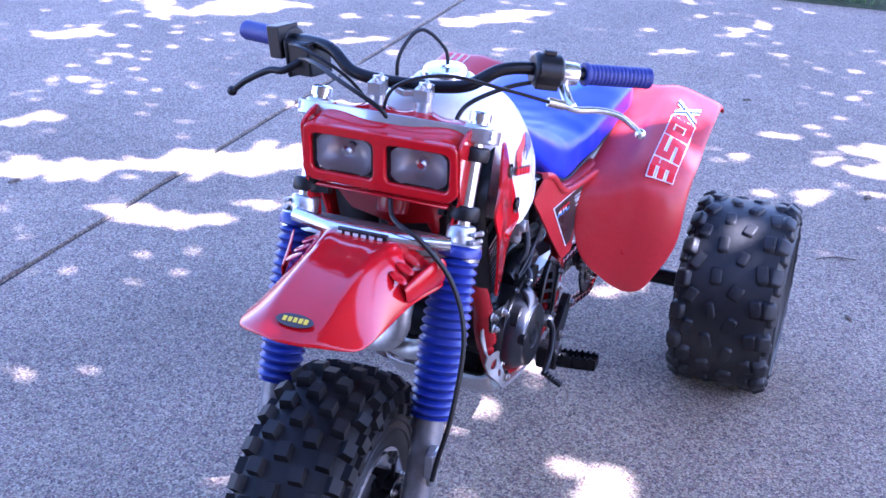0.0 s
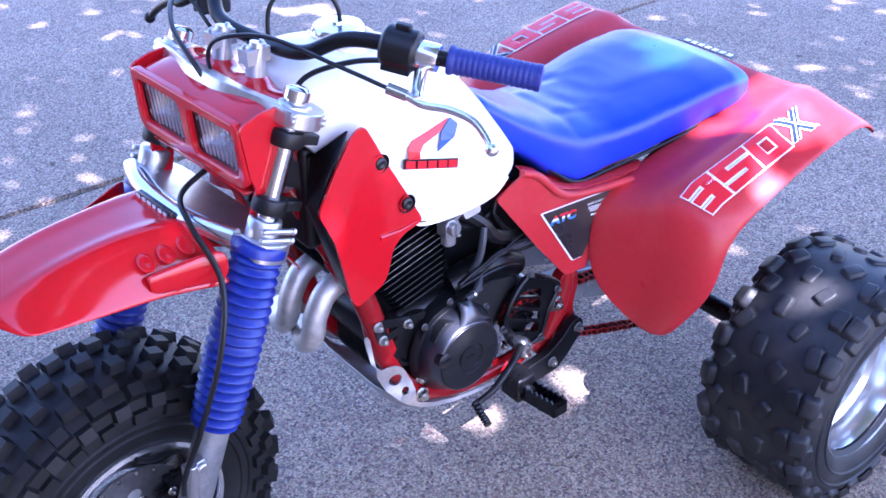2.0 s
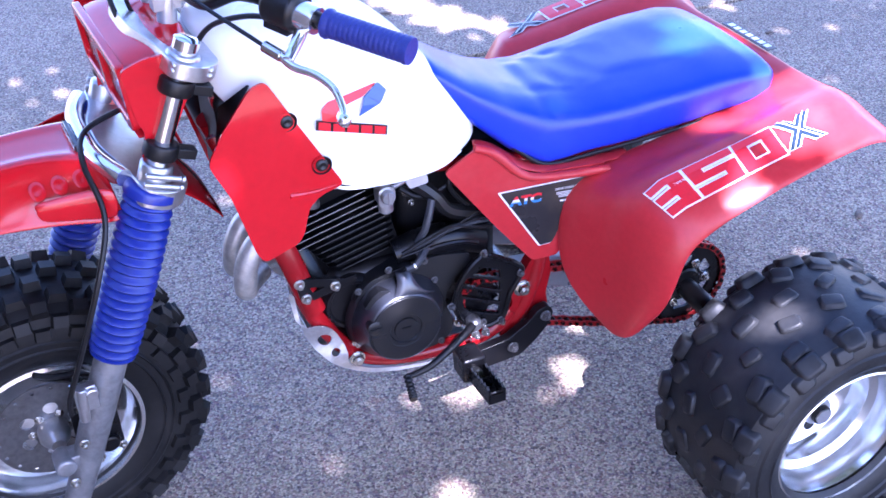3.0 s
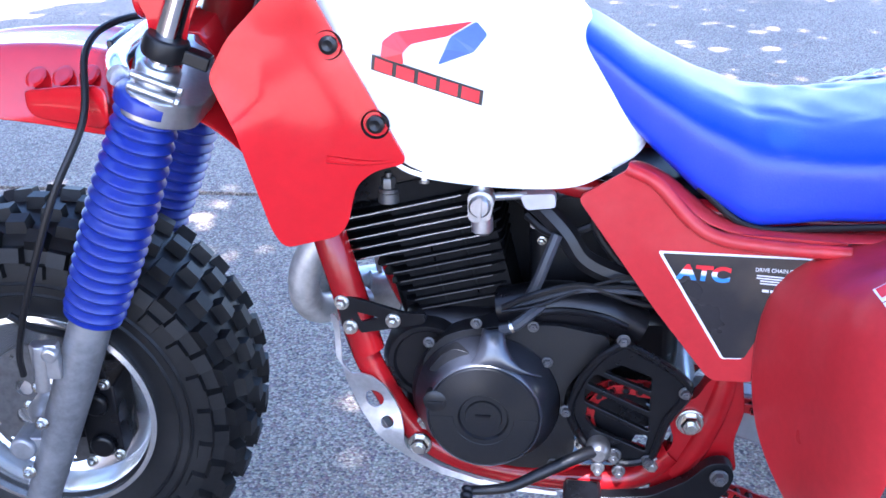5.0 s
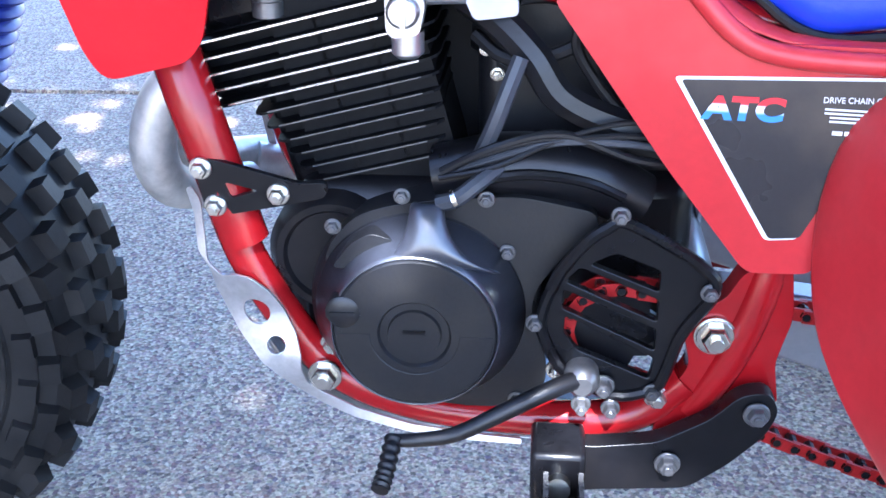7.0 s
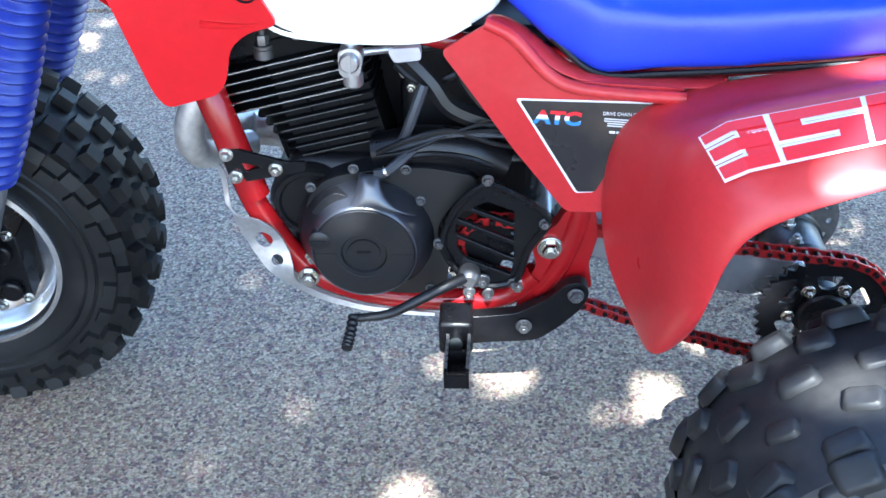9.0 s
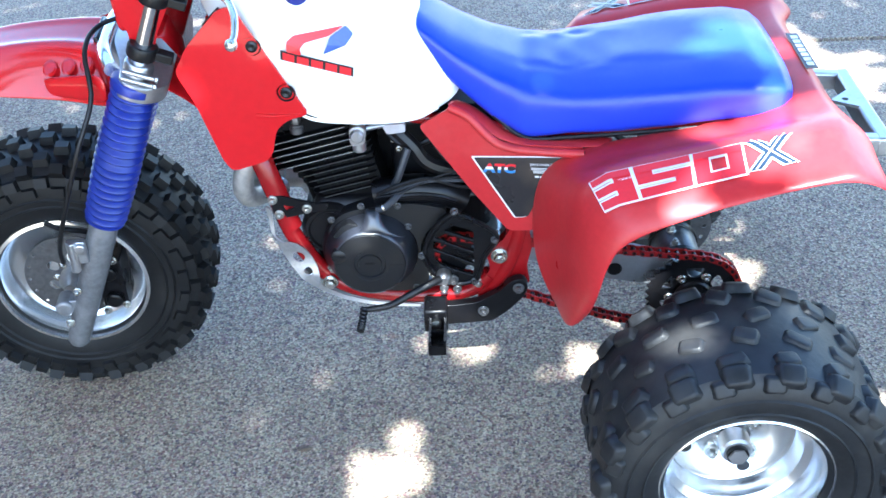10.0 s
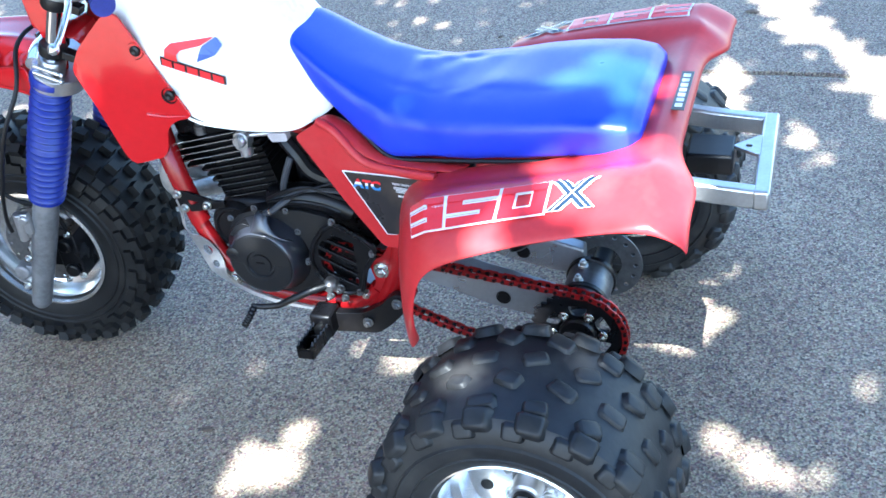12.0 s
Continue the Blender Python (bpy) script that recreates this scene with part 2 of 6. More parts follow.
# ---- mesh helpers ----


def part(name, bm, material, parent, label="", smooth=True, m=None, bevel=0.0, sub=0, solid=0.0, angle=40):
    """Links a bmesh as one mesh object under a thing or a part."""
    if m is not None:
        bm.transform(m)
    bmesh.ops.recalc_face_normals(bm, faces=bm.faces)
    me = bpy.data.meshes.new(name)
    bm.to_mesh(me)
    bm.free()
    me.materials.append(material)
    if smooth:
        me.polygons.foreach_set("use_smooth", [True] * len(me.polygons))
        if not sub:
            me.set_sharp_from_angle(angle=radians(angle))
    ob = new(name, me)
    if parent is not None:
        ob.parent = parent
    if solid:
        s = ob.modifiers.new("solid", 'SOLIDIFY')
        s.thickness, s.offset = solid, -1
    if sub:
        s = ob.modifiers.new("sub", 'SUBSURF')
        s.levels = s.render_levels = sub
    if bevel:
        b = ob.modifiers.new("bevel", 'BEVEL')
        b.width, b.segments, b.limit_method, b.angle_limit = bevel, 2, 'ANGLE', radians(40)
    if label:
        tagged(ob, label)
    return ob


def spline(pts, n=6):
    """Catmull-Rom through the points."""
    P = [Vector(p) for p in pts]
    P = [P[0] * 2 - P[1]] + P + [P[-1] * 2 - P[-2]]
    out = []
    for i in range(1, len(P) - 2):
        a, b, c, d = P[i - 1:i + 3]
        for k in range(n):
            t = k / n
            out.append(0.5 * (2 * b + (c - a) * t + (2 * a - 5 * b + 4 * c - d) * t * t + (3 * b - a - 3 * c + d) * t ** 3))
    out.append(P[-2])
    return out


def tube(pts, r, seg=12, n=6, bm=None, caps=True):
    """A round tube along a smooth line; r is one radius or a function of 0..1."""
    bm = bm or bmesh.new()
    line = spline(pts, n) if len(pts) > 2 else [Vector(p) for p in pts]
    up = Vector((0.3, 0.2, 1)).normalized()
    rings = []
    for i, p in enumerate(line):
        d = (line[min(i + 1, len(line) - 1)] - line[max(i - 1, 0)]).normalized()
        u = up - d * up.dot(d)
        if u.length < 1e-4:
            u = Vector((1, 0, 0)) - d * d.x
        u.normalize()
        v = d.cross(u)
        up = u
        rr = r(i / (len(line) - 1)) if callable(r) else r
        rings.append([bm.verts.new(p + (u * math.cos(a) + v * math.sin(a)) * rr) for a in [2 * math.pi * k / seg for k in range(seg)]])
    for a, b in zip(rings, rings[1:]):
        for k in range(seg):
            bm.faces.new((a[k], a[(k + 1) % seg], b[(k + 1) % seg], b[k]))
    if caps:
        bm.faces.new(rings[0])
        bm.faces.new(rings[-1])
    return bm


def lathe(profile, seg=48, axis='Y', at=(0, 0, 0), bm=None, closed=False):
    """Turns (radius, along) pairs round an axis."""
    bm = bm or bmesh.new()
    at = Vector(at)
    rings = []
    for r, h in profile:
        ring = []
        for k in range(seg):
            a = 2 * math.pi * k / seg
            c, s = r * math.cos(a), r * math.sin(a)
            v = {'Y': (c, h, s), 'X': (h, c, s), 'Z': (c, s, h)}[axis]
            ring.append(bm.verts.new(at + Vector(v)))
        rings.append(ring)
    if closed:
        rings.append(rings[0])
    for a, b in zip(rings, rings[1:]):
        for k in range(seg):
            bm.faces.new((a[k], a[(k + 1) % seg], b[(k + 1) % seg], b[k]))
    return bm


def disc(r, y0, y1, at=(0, 0, 0), seg=32, axis='Y', bev=0.0, bm=None):
    b = min(bev, abs(y1 - y0) / 2, r / 2)
    s = 1 if y1 > y0 else -1
    pr = [(1e-5, y0), (r - b, y0), (r, y0 + s * b), (r, y1 - s * b), (r - b, y1), (1e-5, y1)]
    return lathe(pr, seg, axis, at, bm)


def box(a, b, bm=None, m=None):
    bm = bm or bmesh.new()
    r = bmesh.ops.create_cube(bm, size=1.0)["verts"]
    a, b = Vector(a), Vector(b)
    for v in r:
        v.co = Vector([(a[i] + b[i]) / 2 + v.co[i] * (b[i] - a[i]) for i in range(3)])
        if m is not None:
            v.co = m @ v.co
    return bm


def rounded(pts, r, n=4):
    """Rounds the corners of a closed 2D outline."""
    out = []
    N = len(pts)
    for i in range(N):
        p, a, b = Vector(pts[i]), Vector(pts[i - 1]), Vector(pts[(i + 1) % N])
        da, db = (a - p), (b - p)
        q = min(r, da.length * 0.45, db.length * 0.45)
        s, e = p + da.normalized() * q, p + db.normalized() * q
        for k in range(n + 1):
            t = k / n
            out.append(tuple(s * (1 - t) ** 2 + p * 2 * t * (1 - t) + e * t * t))
    return out


def circle2(x, z, r, n=20):
    return [(x + r * math.cos(2 * math.pi * k / n), z + r * math.sin(2 * math.pi * k / n)) for k in range(n)]


def plate(outline, y0, y1, holes=(), bm=None, bend=None):
    """A plate cut to an (x, z) outline with holes, between two y; bend(x, z) shifts y."""
    bm = bm or bmesh.new()
    f0 = set(bm.faces)
    edges = []
    for loop in (outline, *holes):
        vs = [bm.verts.new((x, y0, z)) for x, z in loop]
        edges += [bm.edges.new((vs[i], vs[(i + 1) % len(vs)])) for i in range(len(vs))]
    bmesh.ops.triangle_fill(bm, use_beauty=True, edges=edges)
    faces = [f for f in bm.faces if f not in f0]
    ext = bmesh.ops.extrude_face_region(bm, geom=faces)["geom"]
    for v in ext:
        if isinstance(v, bmesh.types.BMVert):
            v.co.y += y1 - y0
    if bend:
        done = set()
        for f in bm.faces:
            if f not in f0:
                for v in f.verts:
                    if v not in done:
                        done.add(v)
                        v.co.y += bend(v.co.x, v.co.z)
    return bm


def loft(rings, caps=True, bm=None):
    bm = bm or bmesh.new()
    R = [[bm.verts.new(p) for p in ring] for ring in rings]
    n = len(R[0])
    for a, b in zip(R, R[1:]):
        for k in range(n):
            bm.faces.new((a[k], a[(k + 1) % n], b[(k + 1) % n], b[k]))
    if caps:
        bm.faces.new(R[0])
        bm.faces.new(R[-1])
    return bm


def sheet(grid, bm=None):
    bm = bm or bmesh.new()
    R = [[bm.verts.new(p) for p in row] for row in grid]
    for a, b in zip(R, R[1:]):
        for k in range(len(a) - 1):
            bm.faces.new((a[k], a[k + 1], b[k + 1], b[k]))
    return bm


def hexbolt(at, r=0.008, h=0.007, axis='Y', sign=-1, bm=None):
    """Flanged hexagon head with a stud end."""
    bm = bm or bmesh.new()
    s = sign
    disc(r * 1.35, 0, s * h * 0.3, at, 20, axis, 0.0006, bm)
    lathe([(1e-5, s * h * 0.3), (r, s * h * 0.3), (r, s * h * 0.85), (r * 0.85, s * h), (1e-5, s * h)], 6, axis, at, bm)
    disc(r * 0.5, s * h, s * h * 1.35, at, 12, axis, 0.0004, bm)
    return bm


def lettering(words, size, material, parent, m, name="lettering", depth=0.0006, shear=0.0, bold=0.0):
    cu = bpy.data.curves.new(name, 'FONT')
    cu.body, cu.size, cu.extrude, cu.align_x, cu.shear = words, size, depth, 'LEFT', shear
    cu.offset = bold
    tmp = new(name, cu)
    dg = bpy.context.evaluated_depsgraph_get()
    me = bpy.data.meshes.new_from_object(tmp.evaluated_get(dg))
    bpy.data.objects.remove(tmp)
    me.transform(m)
    me.materials.clear()
    me.materials.append(material)
    ob = new(name, me)
    ob.parent = parent
    return ob


def side_m(x, z, y, tilt=0.0, sx=1.0, sz=1.0):
    """Places flat text on the machine's flank that faces -y."""
    return Matrix.Translation((x, y, z)) @ Matrix.Rotation(radians(-tilt), 4, 'Y') @ Matrix.Rotation(radians(90), 4, 'X') @ Matrix.Diagonal((sx, sz, 1, 1))

# ---- ground ----


def joint_y(x):
    return 1.485 + 0.112 * x


def build_ground():
    """One sheet of concrete to the horizon, cut by one open control joint."""
    bm = bmesh.new()
    xs = [-600, -60] + [-6 + 0.06 * i for i in range(301)] + [60, 600]
    rows = []
    for x in xs:
        near = abs(x) < 20
        j = joint_y(x) if near else joint_y(math.copysign(20, x))
        a = 0.006 * noise.noise(Vector((x * 4, 0, 0))) + 0.004 * noise.noise(Vector((x * 17, 3, 0)))
        b = 0.006 * noise.noise(Vector((x * 4, 9, 0))) + 0.004 * noise.noise(Vector((x * 17, 7, 0)))
        rows.append([(x, -600, 0), (x, -20, 0), (x, j - 0.5, 0), (x, j - 0.014 + a, 0), (x, j - 0.010 + a, -0.012), (x, j + 0.010 + b, -0.012), (x, j + 0.014 + b, 0), (x, j + 0.5, 0), (x, 20, 0), (x, 600, 0)])
    sheet(rows, bm)
    for f in bm.faces:
        if all(v.co.z < -0.005 for v in f.verts):
            f.material_index = 1
    ob = part("ground", bm, CONCRETE, None, smooth=False)
    ob.data.materials.append(JOINT)
    tagged(ob, "weathered exposed aggregate concrete driveway with a dirty control joint", "driveway", kind="structure")


def build_lawn():
    bm = bmesh.new()
    n = 24
    top, low = [], []
    for i in range(n + 1):
        y = 0.6 - 9 * i / n
        e = 5.30 - 0.137 * y + 0.03 * noise.noise(Vector((y * 3, 1, 1)))
        low.append((e, y, 0.002))
        top.append((e + 0.05, y, 0.035))
    sheet([low, top, [(x + 14, y, 0.06) for x, y, z in top]], bm)
    tagged(part("lawn", bm, SOIL, None), "green lawn edge beside the concrete driveway", "lawn", kind="structure")
    rnd = random.Random(5)
    vs, fs = [], []
    for i in range(9000):
        y = 0.6 - 4.0 * rnd.random()
        x = 5.32 - 0.137 * y + rnd.random() ** 1.6 * 1.8
        h, w, a = rnd.uniform(0.03, 0.075), 0.004, rnd.random() * 6.283
        lx, ly = rnd.uniform(-0.03, 0.03), rnd.uniform(-0.03, 0.03)
        k = len(vs)
        z = 0.02
        vs += [(x - w * math.cos(a), y - w * math.sin(a), z), (x + w * math.cos(a), y + w * math.sin(a), z), (x + lx, y + ly, z + h)]
        fs.append((k, k + 1, k + 2))
    me = bpy.data.meshes.new("grass")
    me.from_pydata(vs, [], fs)
    me.materials.append(GRASSM)
    tagged(new("grass", me), "short green grass at the lawn's edge", "grass", kind="stuff")


build_ground()
build_lawn()
GZ = -0.018                                              # the driveway's level
for name in ("ground", "lawn", "grass"):
    bpy.data.objects[name].location.z = GZ


def shading_wall():
    """A plain unseen wall behind the viewer, added to dim the ground ahead of it."""
    ob = part("wall_west", box((-2.00, -5.6, 0), (-1.80, 0.9, 3.2)), WALL, None, smooth=False, m=Matrix.Translation((0, 0, GZ)))
    tagged(ob, "unseen plain dark brown wall, added to dim the driveway's front", "wall", kind="structure")


shading_wall()

# ---- the shade tree overhead: its crown lets the sun through in gaps ----
FAR_GAPS = [  # x, y, half length, half width, turn in degrees, where sunlight reaches the ground beyond the machine
    (1.20, 1.47, 0.26, 0.075, -74), (1.68, 1.54, 0.30, 0.13, -56), (1.30, 2.06, 0.22, 0.10, -54), (1.62, 2.52, 0.15, 0.05, -41),
    (2.57, 3.31, 0.18, 0.08, -37), (3.19, 3.25, 0.20, 0.12, 59), (3.46, 2.91, 0.26, 0.16, -43), (3.99, 1.64, 0.32, 0.10, -33),
    (3.26, 2.03, 0.19, 0.06, -37), (3.07, -0.14, 0.09, 0.06, -87), (3.04, -0.43, 0.17, 0.05, -53), (2.85, -0.53, 0.08, 0.05, -74),
    (1.48, 1.20, 0.16, 0.05, -64), (3.90, 0.65, 0.13, 0.05, -40), (4.55, 0.40, 0.16, 0.06, -35), (3.50, 1.35, 0.10, 0.04, -45)]
NEAR_GAPS = [  # the same, round its wheels and under it
    (0.675, -0.275, 0.105, 0.055, -68), (0.605, -0.362, 0.09, 0.042, -36), (0.755, 0.055, 0.095, 0.075, -40), (1.20, 0.08, 0.15, 0.05, -25),
    (1.09, -0.02, 0.11, 0.045, -31), (0.985, 0.015, 0.065, 0.045, -20), (1.09, 0.17, 0.11, 0.05, -60), (1.71, 0.24, 0.08, 0.038, -56), (1.62, 0.46, 0.07, 0.028, -52),
    (1.53, -0.03, 0.11, 0.06, -25), (1.64, -0.05, 0.09, 0.055, 35), (1.40, 0.56, 0.06, 0.025, -28), (0.95, -0.05, 0.05, 0.018, 35), (0.52, 0.23, 0.09, 0.05, -30)]
SPOTS = [(1.360, -0.200, 0.66, 0.080, 0.070), (1.262, 0.055, 0.70, 0.050, 0.036)]      # x, y, z and half widths of sunlit spots on the machine


def lit(x, y, z):
    """Whether the sun's ray through this point of the crown must stay free."""
    gx, gy = x - SUN.x / SUN.z * (z - GZ), y - SUN.y / SUN.z * (z - GZ)
    for cx, cy, a, b, turn in FAR_GAPS + NEAR_GAPS:
        c, s = math.cos(radians(turn)), math.sin(radians(turn))
        u, v = (gx - cx) * c + (gy - cy) * s, -(gx - cx) * s + (gy - cy) * c
        wob = 1.3 + 0.5 * noise.noise(Vector((gx * 9, gy * 9, 0.5)))
        if (u / a) ** 2 + (v / b) ** 2 < wob:
            return True
    for cx, cy, cz, a, b in SPOTS:
        px, py = gx + SUN.x / SUN.z * (cz - GZ), gy + SUN.y / SUN.z * (cz - GZ)
        if ((px - cx) / (a + 0.088)) ** 2 + ((py - cy) / (b + 0.088)) ** 2 < 1:
            return True
    return False


def build_tree():
    root = new("tree")
    base = Vector((3.2, -11.0, 0))
    root.location = base
    tagged(root, "tall leafy shade tree beside the driveway", "tree")
    bm = tube([(0, 0, 0), (-0.1, 0.05, 2.2), (-0.3, 0.3, 4.2), (-0.8, 0.9, 6.4)], lambda t: 0.32 - 0.16 * t, 14)
    for e in ((-3.2, 6.0, 6.9), (-1.2, 4.5, 6.8), (1.2, 5.6, 6.9), (2.8, 6.8, 6.8), (-0.5, 5.0, 7.1)):
        e = Vector(e)
        tube([(-0.5, 0.5, 5.2), Vector((-0.5, 0.5, 5.4)).lerp(e, 0.5) + Vector((0, 0, 0.3)), e], lambda t: 0.10 - 0.08 * t, 8, 6, bm)
    part("trunk", bm, BARK, root)
    rnd = random.Random(11)
    vs, fs = [], []
    off = Vector((SUN.x / SUN.z, SUN.y / SUN.z))
    for i in range(100000):
        gx, gy = rnd.uniform(-3.4, 7.8), rnd.uniform(-3.0, 6.6)
        edge = abs((gx - 2.2) / 5.2) ** 2.6 + abs((gy - 1.8) / 4.5) ** 2.6
        if edge > 0.9 + 0.35 * noise.noise(Vector((gx * 1.1, gy * 1.1, 9))) + 0.2 * noise.noise(Vector((gx * 4, gy * 4, 2))):
            continue
        z = rnd.uniform(6.3, 7.3)
        x, y = gx + off.x * z, gy + off.y * z
        thin = gy > 1.0 + 0.09 * gx or gx > 2.3 or gx < -0.5
        if thin and rnd.random() > 0.62 + 0.35 * (noise.noise(Vector((gx * 1.3, gy * 1.3, 4))) + 0.2):
            continue
        if lit(x, y, z):
            continue
        s = rnd.uniform(0.045, 0.085)
        e = Euler((rnd.uniform(-0.5, 0.5), rnd.uniform(-0.5, 0.5), rnd.random() * 6.283)).to_matrix()
        k = len(vs)
        for q in ((-1.25, 0, 0), (-0.3, -0.6, 0.1), (0.7, -0.35, 0), (1.3, 0, -0.15), (0.7, 0.35, 0), (-0.3, 0.6, 0.1)):
            vs.append(tuple(e @ (Vector(q) * s) + Vector((x, y, z)) - base))
        fs.append(tuple(range(k, k + 6)))
    me = bpy.data.meshes.new("crown")
    me.from_pydata(vs, [], fs)
    me.materials.append(LEAF)
    ob = new("crown", me)
    ob.parent = root


build_tree()


# -- litter on the concrete --
def litter():
    rnd = random.Random(3)
    for x, y in ((0.48, -0.285), (1.70, -0.66), (2.35, 1.45), (2.9, 1.05), (0.35, 1.75), (1.15, 2.1), (2.6, -0.55), (1.95, 0.35), (3.4, 0.1), (0.25, 1.2)):
        s, a = rnd.uniform(0.008, 0.018), rnd.random() * 6.28
        bm = bmesh.new()
        c = bm.verts.new((0, 0, s * 0.5))
        ring = [bm.verts.new((s * math.cos(k * 0.785) * 1.5, s * math.sin(k * 0.785) * 0.7, s * (0.1 + 0.35 * abs(math.sin(k * 1.3))))) for k in range(8)]
        for k in range(8):
            bm.faces.new((c, ring[k], ring[(k + 1) % 8]))
        ob = part("fallen_leaf", bm, BARK, None, m=Matrix.Translation((x, y, GZ)) @ Matrix.Rotation(a, 4, 'Z'), solid=0.0008)
        tagged(ob, "small curled brown leaf lying on the concrete", "leaf", "fallen leaves")
    bm = tube([(2.02, -0.50, GZ + 0.004), (2.06, -0.55, GZ + 0.006), (2.08, -0.61, GZ + 0.004)], 0.0022, 6, 4)
    tagged(part("twig", bm, BARK, None), "thin dry twig lying on the concrete", "twig")


litter()

# ---- the three-wheeler: x runs from its front axle to its rear, -y is its left flank ----
trike = new("three_wheeler")
trike.location = (-0.0115, -0.0533, 0)                  # parked slightly askew to the driveway's joint
trike.rotation_euler = (0, 0, radians(6.1))
tagged(trike, "red and white three-wheeled off-road machine with a blue seat", "three-wheeler")

AXLE_R = Vector((1.225, 0, 0.216))
AXLE_F = Vector((0.000, 0, 0.260))
RAKE = Vector((0.405, 0, 1)).normalized()
STEER = Matrix.Translation((0.261, 0.008, 0.706)) @ Matrix.Rotation(radians(5.4), 4, RAKE) @ Matrix.Translation((-0.261, 0, -0.706))
MIRROR = Matrix.Diagonal((1, -1, 1, 1))
HOME = Matrix.Translation((-0.0115, -0.0783, 0)) @ Matrix.Rotation(radians(6.1), 4, 'Z')


def own(p):
    """From axes along the driveway to the machine's own."""
    return HOME.inverted() @ Vector(p)



def fork_at(z, y=0.0, out=0.0):
    """The fork's centre line, before the bars are turned; out: metres ahead of it."""
    return Vector((0.221 + 0.405 * (z - 0.706) - out, y, z))


def both(make):
    """Builds a part on the left flank and its twin on the right."""
    return make(None), make(MIRROR)


# -- rear wheels --
def tyre_profile(r, w, rim, shoulder=0.82):
    h = w / 2
    return [(rim, -h * 0.80), (rim + 0.012, -h * 0.90), (rim + (r - rim) * 0.35, -h * 1.0), (rim + (r - rim) * 0.62, -h * 0.99), (r * 0.93, -h * 0.92),
            (r * 0.975, -h * shoulder), (r * 0.995, -h * 0.5), (r, 0), (r * 0.995, h * 0.5), (r * 0.975, h * shoulder), (r * 0.93, h * 0.92),
            (rim + (r - rim) * 0.62, h * 0.99), (rim + (r - rim) * 0.35, h * 1.0), (rim + 0.012, h * 0.90), (rim, h * 0.80)]


def lug(bm, ang, y, r, size, h, twist=0.0, lean=0.0, taper=0.82, worn=False):
    """One raised tread block at an angle round the wheel."""
    L, W = size
    m = Matrix.Rotation(-ang, 4, 'Y') @ Matrix.Translation((r, y, 0)) @ Matrix.Rotation(lean, 4, 'Z') @ Matrix.Rotation(twist, 4, 'X')
    q = []
    for x, k in (((-0.004, 1.20), (h * 0.35, 1.04), (h * 0.88, 0.94), (h, taper * 1.16)) if worn else ((-0.006, 1.06), (h, taper))):
        q.append([bm.verts.new(m @ Vector((x, sy * W / 2 * k, sz * L / 2 * k))) for sy, sz in (((-1, -0.72), (-0.72, -1), (0.72, -1), (1, -0.72), (1, 0.72), (0.72, 1), (-0.72, 1), (-1, 0.72)) if worn else ((-1, -1), (1, -1), (1, 1), (-1, 1)))])
    bm.faces.new(q[-1])
    for a, b in zip(q, q[1:]):
        n = len(a)
        for k in range(n):
            bm.faces.new((a[k], a[(k + 1) % n], b[(k + 1) % n], b[k]))


